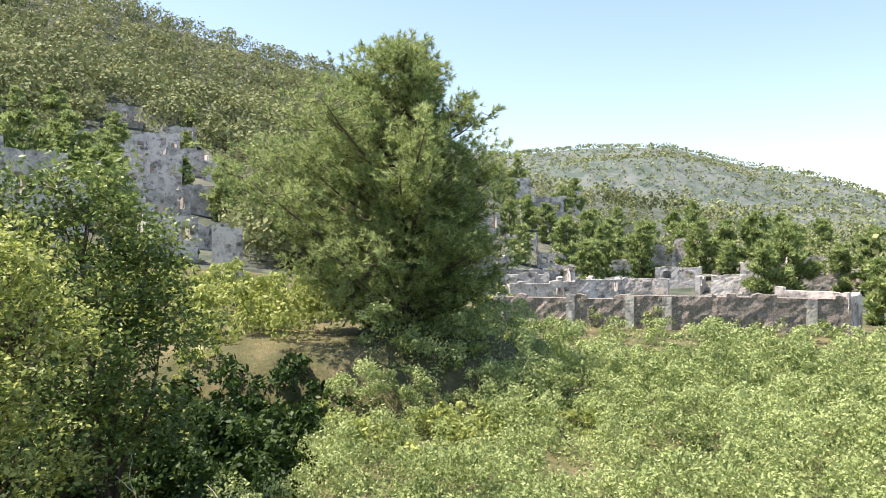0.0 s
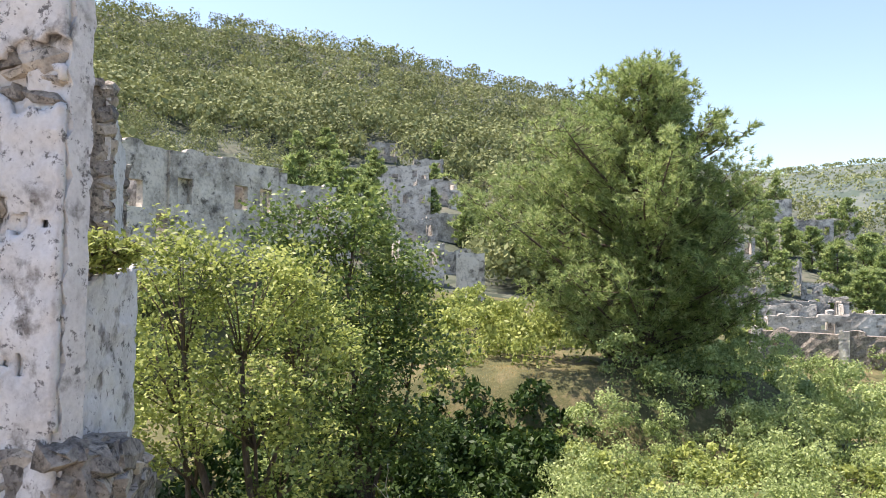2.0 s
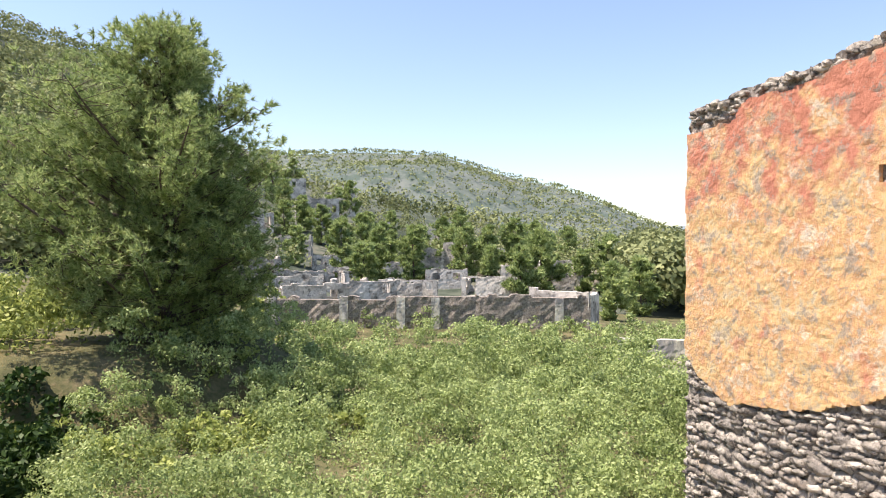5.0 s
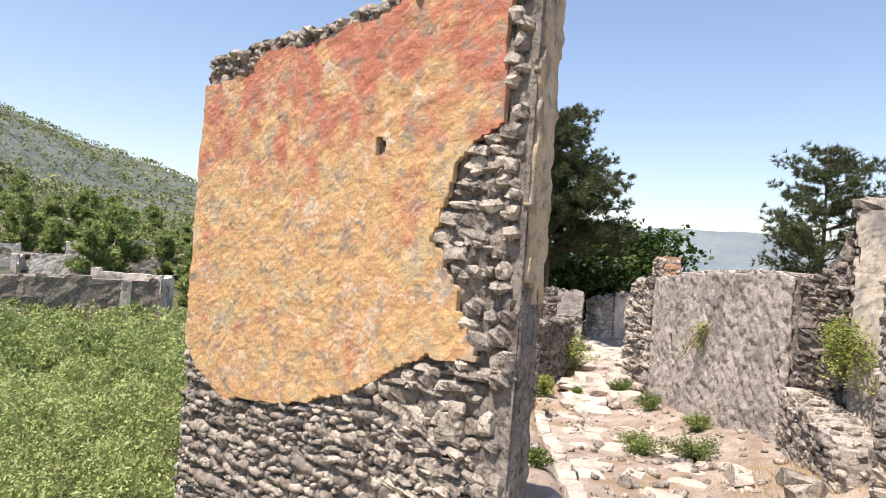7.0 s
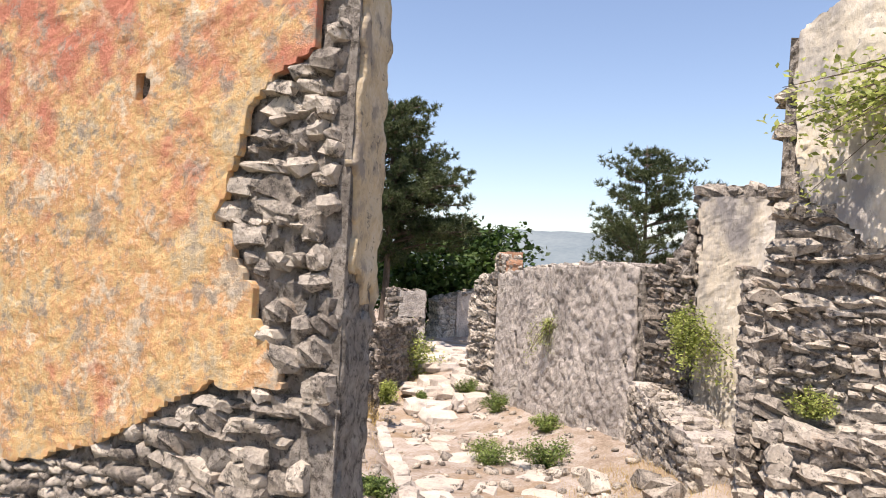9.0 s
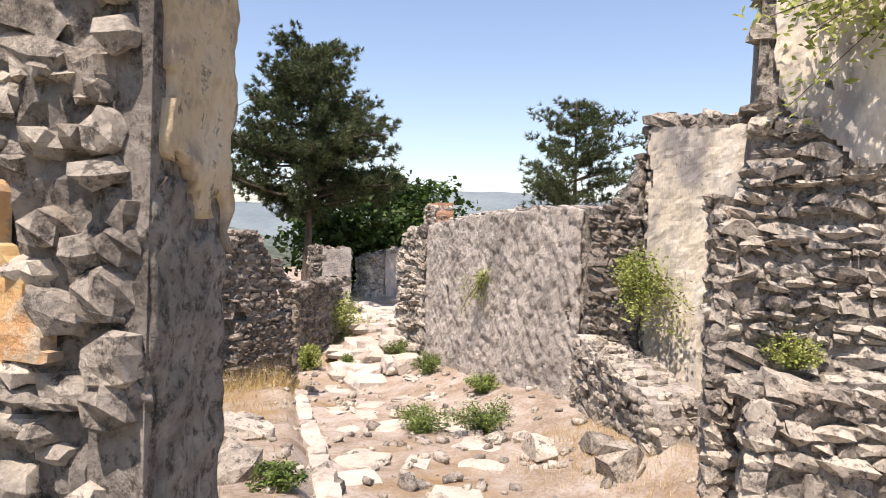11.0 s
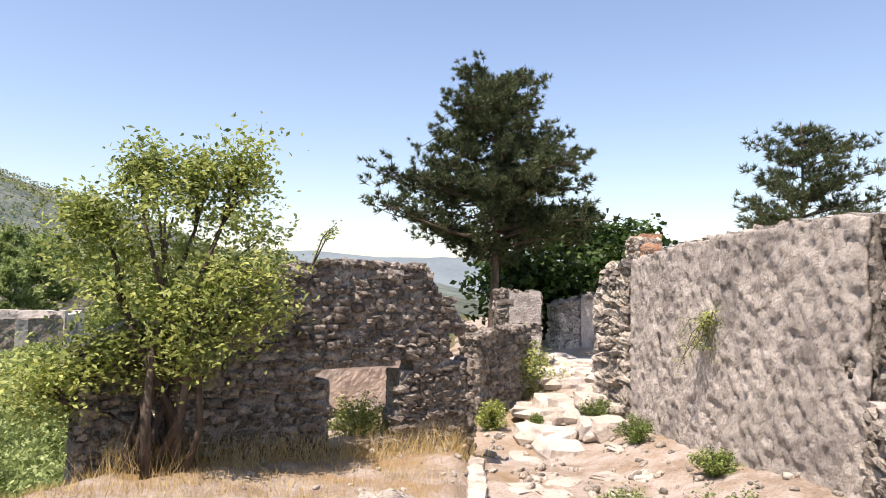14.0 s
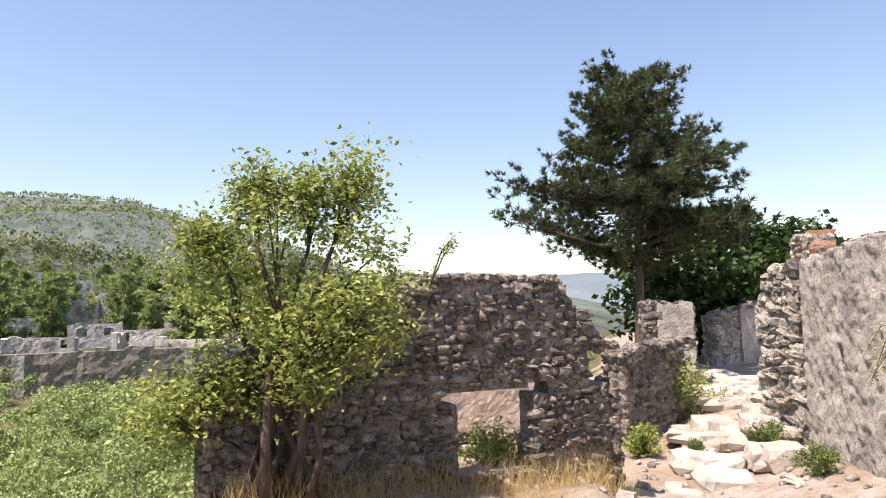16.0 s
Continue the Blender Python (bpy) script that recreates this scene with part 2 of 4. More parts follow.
def under(name, me, parent=None, m=None, label=""):
    ob = new(name, me)
    if parent:
        ob.parent = parent
    if m is not None:
        ob.matrix_basis = m
    return tagged(ob, label)


def thing(name, m, label, category, group="", kind=""):
    ob = new(name)
    ob.empty_display_size = 0.2
    ob.matrix_basis = m
    return tagged(ob, label, category, group, kind)


class Bag:
    """Collects vertices and faces of one mesh."""

    def __init__(self):
        self.v, self.f = [], []

    def add(self, v, f):
        n = len(self.v)
        self.v.extend(v)
        self.f.extend([tuple(i + n for i in q) for q in f])

    def tube(self, pts, radii, sides=7):
        pts = [Vector(p) for p in pts]
        v, f = [], []
        for k, p in enumerate(pts):
            d = (pts[min(k + 1, len(pts) - 1)] - pts[max(k - 1, 0)]).normalized()
            a = d.orthogonal().normalized()
            b = d.cross(a)
            for s in range(sides):
                w = 2 * math.pi * s / sides
                v.append(tuple(p + radii[k] * (a * math.cos(w) + b * math.sin(w))))
        for k in range(len(pts) - 1):
            for s in range(sides):
                t = (s + 1) % sides
                f.append((k * sides + s, k * sides + t, (k + 1) * sides + t, (k + 1) * sides + s))
        f.append(tuple(range(sides))[::-1])
        f.append(tuple((len(pts) - 1) * sides + s for s in range(sides)))
        self.add(v, f)

    def mesh(self, name, mat, smooth_shade=False):
        return mesh_of(name, self.v, self.f, mat, smooth_shade)


def leaves(rng, centres, size, aspect=0.5, flat=0.3):
    """Folded leaf quads round the given centres."""
    c = np.asarray(centres, float)
    n = len(c)
    size = np.broadcast_to(size, n)[:, None] * rng.uniform(0.6, 1.3, (n, 1))
    d = rng.normal(size=(n, 3))
    d[:, 2] *= flat + 0.3
    d /= np.linalg.norm(d, axis=1)[:, None]
    w = np.cross(d, rng.normal(size=(n, 3)) + [0, 0, 1.2])
    w /= np.linalg.norm(w, axis=1)[:, None] + 1e-9
    up = np.cross(w, d)
    v = np.stack([c - d * size * 0.5, c + w * size * aspect * 0.5 + up * size * 0.1, c + d * size * 0.5, c - w * size * aspect * 0.5 + up * size * 0.1], 1)
    return v.reshape(-1, 3), np.arange(4 * n).reshape(n, 4)


def shell_leaves(rng, centres, normals, size, aspect=0.6, loose=0.6):
    """Leaf quads that face outward from the crown they belong to, more or less."""
    c, n = np.asarray(centres, float), np.asarray(normals, float)
    k = len(c)
    n = n + rng.normal(size=(k, 3)) * loose
    n /= np.linalg.norm(n, axis=1)[:, None] + 1e-9
    w = np.cross(n, rng.normal(size=(k, 3)))
    w /= np.linalg.norm(w, axis=1)[:, None] + 1e-9
    d = np.cross(n, w)
    size = np.broadcast_to(size, k)[:, None] * rng.uniform(0.6, 1.3, (k, 1)) * 0.5
    v = np.stack([c - d * size, c + w * size * aspect, c + d * size, c - w * size * aspect], 1)
    return v.reshape(-1, 3), np.arange(4 * k).reshape(k, 4)


def needles(rng, centres, dirs, length, width, count, fan=0.8):
    """Tufts of thin needles."""
    c = np.repeat(np.asarray(centres, float), count, 0)
    d = np.repeat(np.asarray(dirs, float), count, 0) + rng.normal(size=c.shape) * fan
    d /= np.linalg.norm(d, axis=1)[:, None]
    n = len(c)
    w = np.cross(d, rng.normal(size=(n, 3)))
    w /= np.linalg.norm(w, axis=1)[:, None] + 1e-9
    ln = rng.uniform(0.7, 1.2, (n, 1)) * length
    v = np.stack([c - w * width * 0.5, c + w * width * 0.5, c + d * ln], 1)
    return v.reshape(-1, 3), np.arange(3 * n).reshape(n, 3)


def sheet(inside, u0, u1, z0, z1, step, v0, v1, rough=0.02, seed=0, place=None, bumps=9.0):
    """A slab in the plane (u, z) where inside(u, z) > 0, from depth v0 (back) to v1 (front); its outline follows inside = 0."""
    nu, nz = max(1, round((u1 - u0) / step)), max(1, round((z1 - z0) / step))
    U, Z = np.meshgrid(np.linspace(u0, u1, nu + 1), np.linspace(z0, z1, nz + 1), indexing="ij")
    e = step * 0.5
    f = inside(U, Z)
    for _ in range(2):
        gu, gz = (inside(U + e, Z) - inside(U - e, Z)) / (2 * e), (inside(U, Z + e) - inside(U, Z - e)) / (2 * e)
        g2 = gu * gu + gz * gz + 1e-6
        k = np.where(f < 0, np.clip(-f / g2, 0, 4 * step), 0)
        lim = step * 0.9 / np.maximum(np.sqrt(g2) * k, 1e-9)
        k = k * np.minimum(1, lim)
        U2, Z2 = U + gu * k, Z + gz * k
    cu, cz = (U[:-1, :-1] + U[1:, 1:]) / 2, (Z[:-1, :-1] + Z[1:, 1:]) / 2
    keep = inside(cu, cz) > 0
    U, Z = U2, Z2
    D = rough * (fbm(U * bumps, Z * bumps, seed, 3) + 0.6 * vnoise(U * bumps * 3, Z * bumps * 3, seed + 5))
    front = np.stack([U, np.full_like(U, v1) + D, Z], -1).reshape(-1, 3)
    back = np.stack([U, np.full_like(U, v0) - np.abs(D) * (v1 - v0 > 0.1), Z], -1).reshape(-1, 3)
    n = len(front)
    idx = lambda i, j: i * (nz + 1) + j
    F = []
    I, J = np.nonzero(keep)
    for i, j in zip(I.tolist(), J.tolist()):
        a, b, c, d = idx(i, j), idx(i + 1, j), idx(i + 1, j + 1), idx(i, j + 1)
        F.append((a, d, c, b))
        F.append((a + n, b + n, c + n, d + n))
        if j == 0 or not keep[i, j - 1]:
            F.append((a, b, b + n, a + n))
        if j == nz - 1 or not keep[i, j + 1]:
            F.append((c, d, d + n, c + n))
        if i == 0 or not keep[i - 1, j]:
            F.append((d, a, a + n, d + n))
        if i == nu - 1 or not keep[i + 1, j]:
            F.append((b, c, c + n, b + n))
    V = np.concatenate([front, back])
    used = sorted({k for q in F for k in q})
    new_id = {k: i for i, k in enumerate(used)}
    return V[used], [tuple(new_id[k] for k in q) for q in F]


def wall_frame(a, b):
    """Local frame of a wall from a to b: x along it, y towards its front (to the right when going from a to b), z up."""
    a, b = Vector((*a, 0)), Vector((*b, 0))
    u = (b - a).normalized()
    v = Vector((u.y, -u.x, 0))
    return Matrix(((u.x, v.x, 0, a.x), (u.y, v.y, 0, a.y), (0, 0, 1, 0), (0, 0, 0, 1))), (b - a).length


def stone_meshes(mat, seed, n=7, crag=1.0):
    rng = random.Random(seed)
    out = []
    for k in range(n):
        bm = bmesh.new()
        bmesh.ops.create_cube(bm, size=1)
        bmesh.ops.subdivide_edges(bm, edges=bm.edges[:], cuts=1, use_grid_fill=True)
        bmesh.ops.triangulate(bm, faces=bm.faces[:])
        off = Vector((rng.uniform(0, 50), rng.uniform(0, 50), rng.uniform(0, 50)))
        for v in bm.verts:
            r = v.co.length
            v.co *= 0.5 + 0.5 * (0.55 / r)
            v.co += noise.noise_vector(v.co * 2.6 + off) * 0.26 * crag
            v.co += noise.noise_vector(v.co * 7 + off) * 0.14 * crag
        me = bpy.data.meshes.new("stone")
        bm.to_mesh(me)
        bm.free()
        me.materials.append(mat)
        out.append(me)
    return out


STONE_SET, DARK_SET, SLAB_SET = stone_meshes(STONE, 1), stone_meshes(DARK_STONE, 2), stone_meshes(ROCK, 3, crag=0.5)


def join_pieces(name, meshes, poses, mat):
    V, F, n = [], [], 0
    data = [(np.array([v.co[:] for v in me.vertices]), np.array([p.vertices[:] for p in me.polygons])) for me in meshes]
    for k, m in poses:
        v, f = data[k]
        a = np.array(m)
        V.append(v @ a[:3, :3].T + a[:3, 3])
        F.append(f + n)
        n += len(v)
    return mesh_of(name, np.concatenate(V), np.concatenate(F), mat)


def rubble(parent, where, seed, u0, u1, z0, z1, h, v, stones, joined, name="stone", most=280, near=0.0, bulge=0.05, wide=1.7, m=None):
    """Rough courses of stones on a wall face, where where(u, z) > 0, at depth v; the first `most` nearest u = near are parts, the rest one joined part."""
    rng = random.Random(seed)
    poses = []
    z = z0 + h * 0.4
    while z < z1:
        hh = h * rng.uniform(0.55, 1.5)
        u = u0 + rng.uniform(0, h)
        while u < u1:
            w = hh * rng.uniform(0.7, wide * 1.6)
            hh2 = hh * rng.uniform(0.6, 1.1)
            zz = z + rng.uniform(-0.18, 0.18) * h
            if where(np.array(u + w / 2), np.array(zz)) > 0 and rng.random() > 0.1:
                dep = rng.uniform(0.7, 1.3) * bulge * 2.6
                mm = pose(u + w / 2, v - dep * 0.5 + rng.uniform(-0.5, 0.45) * bulge, zz, rng.uniform(-14, 14), rng.uniform(-16, 16), rng.uniform(-14, 14)) @ Matrix.Diagonal((w * 1.0, dep * 1.5, hh2, 1))
                poses.append((rng.randrange(len(stones)), mm))
            u += w * 0.98
        z += hh * 0.88
    poses.sort(key=lambda q: abs(q[1].translation.x - near))
    for k, mm in poses[:most]:
        under(name, stones[k], parent, mm if m is None else m @ mm)
    if poses[most:]:
        rest = under("rubble", join_pieces("rubble", stones, [(k, mm if m is None else m @ mm) for k, mm in poses[most:]], joined), parent)
        tagged(rest, kind="stuff")


# ---------------------------------------------------------------- ground
AZ = np.array([-60, -45, -38, -25, -12, -5, 4, 10, 25, 35, 50, 70])
ELEV = np.array([[-2.5, -2.0, -1.2, -0.8, -0.5], [-4, -3.0, -1.5, -0.8, -0.3], [-6.2, -5, -2, -0.5, 0.6], [-6.2, -4.6, -1.5, 0.2, 1.8],
                 [-6.2, -4.2, -0.9, 3.6, 4.6], [-6.2, -4, 0.2, 4.7, 6.5], [-5.5, -3, 2, 6.5, 12], [-5, -2, 3, 8.5, 14.2],
                 [-3, -0.5, 5, 11, 17.6], [1.5, 3.8, 7.5, 12, 18.6], [2.5, 5, 9, 13.5, 19], [2.5, 5, 9, 13.5, 19]])
RADII = np.array([40, 60, 110, 160, 260])
FAR_AZ = np.array([-60, -45, -38, -32, -28, -23, -18, -12, -5, 4, 70])
FAR_ELEV = np.array([0.2, 0.4, 1.2, 3.7, 5.1, 6.5, 7.9, 8.0, 7.6, 7.0, 7.0])


def ground(x, y):
    x, y = np.asarray(x, float), np.asarray(y, float)
    r, az = np.hypot(x, y), np.degrees(np.arctan2(-x, y))
    s, n = 0.92 * x + 0.4 * y, -0.4 * x + 0.92 * y
    path = 0.55 - 0.1 * np.clip(s, -3, 16) + 0.04 * np.clip(s - 16, 0, 25)
    kerb = (y - 3.51) * 0.836 - (x - 7.15) * 0.549
    path = path + 0.2 * smooth(-0.05, 0.25, kerb) * smooth(3, 7, x) * (1 - smooth(12.4, 13.2, x))
    lw = ((x - 11.6) * 0.661 - (y - 2.63) * 0.751)
    path = path + 0.35 * smooth(-1.6, 0.1, lw) * smooth(7.5, 10, x)
    field = -2.4 - 0.045 * np.clip(r - 8, 0, 40) - 1.3 * smooth(6, 14, az) * smooth(5, 9, r) * (1 - smooth(15, 19, r))
    k = smooth(3.9, 6.2, n + 1.9 * (1 - smooth(4.6, 7.5, x)) + 0.4 * vnoise(x * 0.6, y * 0.6, 3)) * (1 - smooth(15, 30, x) * (1 - smooth(12, 22, n)))
    near = path * (1 - k) + field * k
    mound = np.exp(-(((x + 4.5) / 8.0) ** 2 + ((y - 25.5) / 6.0) ** 2) ** 5)
    near = near * (1 - mound) + (-0.95) * mound
    e = np.zeros_like(r)
    rr = np.clip(r, 40, 260)
    cols = [np.interp(az, AZ, ELEV[:, c]) for c in range(5)]
    for c in range(4):
        t = np.clip((rr - RADII[c]) / (RADII[c + 1] - RADII[c]), 0, 1)
        e = np.where((rr >= RADII[c]) & (rr <= RADII[c + 1]), cols[c] * (1 - t) + cols[c + 1] * t, e)
    hill = 2.05 + rr * np.tan(np.radians(e))
    terr = hill + 1.2 * vnoise(x * 0.05, y * 0.05, 9) * smooth(50, 90, r)
    ridge = 2.05 + 260 * np.tan(np.radians(cols[4]))
    peak = 2.05 + 900 * np.tan(np.radians(np.interp(az, FAR_AZ, FAR_ELEV)))
    valley = np.minimum(ridge, 2.0) - 2
    dip = ridge * (1 - smooth(260, 330, r)) + valley * smooth(260, 330, r)
    far = dip + (peak - valley) * smooth(420, 900, r) + 10 * vnoise(x * 0.012, y * 0.012, 4) * smooth(420, 700, r) * (1 - smooth(850, 900, r))
    far = far * (1 - smooth(950, 1800, r)) + -10 * smooth(950, 1800, r)
    terr = np.where(r > 260, far, terr)
    side = smooth(-62, -48, az) * (1 - smooth(75, 100, az))
    plain = path * (1 - smooth(30, 90, r)) + -6 * smooth(30, 90, r) - 10 * smooth(200, 700, r)
    out = near * (1 - smooth(30, 42, r)) + terr * smooth(30, 42, r)
    outside = np.where(n > 4, near, path) * (1 - smooth(26, 42, r)) + plain * smooth(26, 42, r)
    z = out * side + outside * (1 - side)
    bumpy = 0.05 * fbm(x * 1.3, y * 1.3, 11) + 0.02 * vnoise(x * 6, y * 6, 12)
    return z + bumpy * (1 - smooth(10, 40, r))


def gz(x, y):
    return float(ground(np.array([x]), np.array([y]))[0])


def build_ground():
    rad = np.concatenate([np.linspace(0.2, 24, 150), np.geomspace(24.6, 3500, 150)])
    ang = np.linspace(0, 2 * np.pi, 480, endpoint=False)
    R, T = np.meshgrid(rad, ang, indexing="ij")
    X, Y = 6 + R * np.cos(T), 3 + R * np.sin(T)
    V = np.stack([X, Y, ground(X, Y)], -1).reshape(-1, 3)
    a, b = len(rad), len(ang)
    I, J = np.meshgrid(np.arange(a - 1), np.arange(b), indexing="ij")
    J2 = (J + 1) % b
    F = np.stack([I * b + J, (I + 1) * b + J, (I + 1) * b + J2, I * b + J2], -1).reshape(-1, 4)
    me = mesh_of("ground", V, F, SOIL, True)
    me.materials.append(FARHILL)
    rf = np.repeat(rad[:-1], b)
    me.materials.append(UNDERGROWTH)
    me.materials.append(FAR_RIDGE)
    cx, cy = V[F].mean(1)[:, 0], V[F].mean(1)[:, 1]
    nn = -0.4 * cx + 0.92 * cy
    wob = 0.5 * vnoise(cx, cy, 21)
    green = (nn + wob + 1.9 * (1 - smooth(4.6, 7.5, cx)) > 4.9) & (np.hypot(cx, cy) < 75)
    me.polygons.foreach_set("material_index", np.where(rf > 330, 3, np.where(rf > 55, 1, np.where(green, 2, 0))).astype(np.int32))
    tagged(under("ground", me), "dry pale soil with dust, straw and scrub-covered hills", "ground", kind="structure")


build_ground()

# ---------------------------------------------------------------- near walls
def line(points):
    xs, ys = zip(*points)
    return lambda u: np.interp(u, xs, ys)


def rect(u, z, u0, u1, z0, z1):
    """Distance outside a rectangle, less than 0 within it."""
    return np.maximum(np.maximum(u0 - u, u - u1), np.maximum(z0 - z, z - z1))


def ruin_wall(name, a, b, thick, top, foot, label, seed, holes=(), plaster=None, plaster_mat=None, plaster_label="", h=0.12, dark=False, most=250, near=0.0, bulge=0.04, step=0.09, core=None, ends=(True, True), jag=0.05, stony=True, prough=0.008, pbumps=7, skip=(-9, -9), category="ruined wall", batter=0.0, grid=0.04):
    """A rubble wall from a to b, its front to the right; top: (u, z) points; holes: (u0, u1, z0, z1) through it; plaster(u, z) > 0 where the render survives."""
    m, length = wall_frame(a, b)
    w = thing(name, m, label, category)
    tp = line(top)
    ztop = max(p[1] for p in top) + 0.2

    def body(u, z):
        edge = jag * fbm(z * 3, z * 0 + 1, seed)
        f = np.minimum(tp(u) + jag * fbm(u * 4, u * 0, seed + 1) - z, u - 0.02 - np.abs(edge) * ends[0])
        f = np.minimum(f, length - 0.02 - u - np.abs(edge) * ends[1])
        for q in holes:
            f = np.minimum(f, rect(u, z, *q) + 0.02 * fbm(u * 6, z * 6, seed))
        return f
    V, F = sheet(body, -0.1, length + 0.1, foot, ztop, min(step, 0.06), -thick, -0.02, 0.03, seed, bumps=11)
    under("core", mesh_of("core", V, F, core or MORTAR), w)
    bare = lambda u, z: body(u, z) - 0.03
    if plaster:
        pl = lambda u, z: np.minimum(plaster(u, z) + 0.04 * fbm(u * 4, z * 4, seed + 8), body(u, z) - 0.01)
        V, F = sheet(pl, -0.1, length + 0.1, foot, ztop, grid, -0.012, 0.03, prough, seed + 4, bumps=pbumps)
        if F:
            under("plaster", mesh_of("plaster", V, F, plaster_mat, prough > 0.014), w, label=plaster_label)
        bare = lambda u, z: np.minimum(np.minimum(body(u, z) - 0.03, -0.01 - pl(u, z)), np.minimum(np.hypot(u - skip[0], z - skip[1]) - 0.25, 1))
    if stony:
        st, jo = (DARK_SET, DARK_STONES) if dark else (STONE_SET, STONES)
        rubble(w, bare, seed, 0.0, length, max(foot, -1.4), ztop, h, 0.0, st, jo, most=most, near=near, bulge=bulge)
        # loose stones along the broken top
        rng = random.Random(seed + 50)
        u = 0.05
        while u < length - 0.05:
            s = h * rng.uniform(0.8, 1.6)
            for dv in np.arange(-thick + 0.08, 0.0, h * 1.2):
                if rng.random() < 0.8 and abs(tp(u + 0.08) - tp(u - 0.08)) < 0.12 and body(np.array(u), np.array(float(tp(u)) - 0.12)) > 0:
                    under("cap_stone", st[rng.randrange(len(st))], w, pose(u, dv + rng.uniform(-0.03, 0.03), float(tp(u)) + rng.uniform(-0.07, 0.0), rng.uniform(-20, 20), rng.uniform(-20, 20), rng.uniform(0, 90)) @ Matrix.Diagonal((s * 1.2, s, s * 0.6, 1)))
            u += s * 0.95
        # stones of the broken ends
        for end, flag in ((0.0, ends[0]), (length, ends[1])):
            if not flag:
                continue
            z = foot if foot > -1 else -1.0
            while z < tp(end) - 0.05:
                hh = h * rng.uniform(0.8, 1.5)
                for dv in np.arange(-thick + 0.05, 0.02, h * 1.2):
                    if all(rect(np.array(end), np.array(z), *q) > 0 for q in holes):
                        under("end_stone", st[rng.randrange(len(st))], w, pose(end + rng.uniform(-0.13, -0.07) * (1 if end else -1), dv, z, rng.uniform(-15, 15), rng.uniform(-15, 15), rng.uniform(-20, 20)) @ Matrix.Diagonal((h * 1.2, h * 1.35, hh, 1)))
                z += hh * 0.85
    return w


def ochre_plaster():
    low = line([(0, 1.2), (0.85, 0.66), (1.7, 0.86), (2.1, 0.98), (2.85, 1.36), (3.25, 1.36), (3.5, 1.4)])
    right = line([(0.6, 3.0), (1.37, 3.2), (1.6, 3.05), (1.8, 3.0), (2.03, 2.82), (2.25, 2.88), (2.44, 2.94), (2.62, 3.1), (2.70, 3.26), (2.85, 3.27), (4.2, 3.3)])
    top = line([(0, 3.2), (0.9, 3.25), (1.0, 3.38), (1.8, 3.4), (2.4, 3.5), (3.5, 3.8)])

    def f(u, z):
        u = u + 0.2
        q = np.minimum(np.minimum(z - low(u), right(z) - u), np.minimum(top(u) - z, u + 0.02))
        return np.minimum(q, np.hypot(u - 2.33, z - 2.61) - 0.075)
    return f


ruin_wall("plastered_wall", (4.5, 5.8), (4.5, 2.7), 0.46, [(0, 3.4), (0.15, 3.45), (1.6, 3.5), (2.2, 3.6), (3.3, 3.85)], -2.6,
          "ruined rubble wall with flaking ochre and red plaster", 3, plaster=ochre_plaster(), plaster_mat=ORANGE, plaster_label="flaking ochre and red limewash plaster", near=3.1, most=290, h=0.075, bulge=0.03, grid=0.03, jag=0.035, skip=(2.13, 2.61), ends=(True, False), prough=0.006, pbumps=9)
# the broken end slants: its front corner stands further out than its back one
OCHRE_WALL = bpy.data.objects["plastered_wall"]
V = [(x, y, z) for z in (-1.0, 3.8) for x, y in ((4.52, 2.72), (4.52, 2.56), (4.95, 2.70), (4.95, 2.72))]
under("end_core", mesh_of("end_core", V, [(0, 3, 2, 1), (4, 5, 6, 7), (0, 1, 5, 4), (1, 2, 6, 5), (2, 3, 7, 6), (3, 0, 4, 7)], MORTAR), OCHRE_WALL, OCHRE_WALL.matrix_basis.inverted())
rubble(OCHRE_WALL, lambda u, z: 3.9 - z + 0 * u, 90, 3.04, 3.13, -0.9, 3.75, 0.085, 0.01, STONE_SET, STONES, name="end_stone", bulge=0.03, near=3.2, wide=0.8)
END_FRAME = wall_frame((4.5, 2.545), (4.96, 2.695))[0]
for part_name, plaster_mat, patch, words in (
        ("jamb_plaster", OCHRE_CREAM, lambda u, z: np.minimum(np.minimum(u - 0.06 + 0.05 * fbm(z * 4, u * 4, 3), 0.49 - u), np.minimum(z - 1.86 + 0.6 * u + 0.16 * fbm(u * 7, z * 3, 5), 3.7 - z)), "cream plaster on the broken wall end"),
        ("jamb_render", MORTAR, lambda u, z: np.minimum(np.minimum(u - 0.05 + 0.05 * fbm(z * 5, u * 4, 13), 0.49 - u), np.minimum(z + 0.7, 1.8 - 0.6 * u - 0.16 * fbm(u * 7, z * 3, 5) - z)), "grey-brown rough render low on the wall end")):
    V, F = sheet(patch, 0, 0.52, -0.8, 3.8, 0.03, -0.03, 0.014 if plaster_mat is OCHRE_CREAM else 0.004, 0.012, 7, bumps=12)
    under(part_name, mesh_of(part_name, V, F, plaster_mat, True), OCHRE_WALL, OCHRE_WALL.matrix_basis.inverted() @ END_FRAME, words)

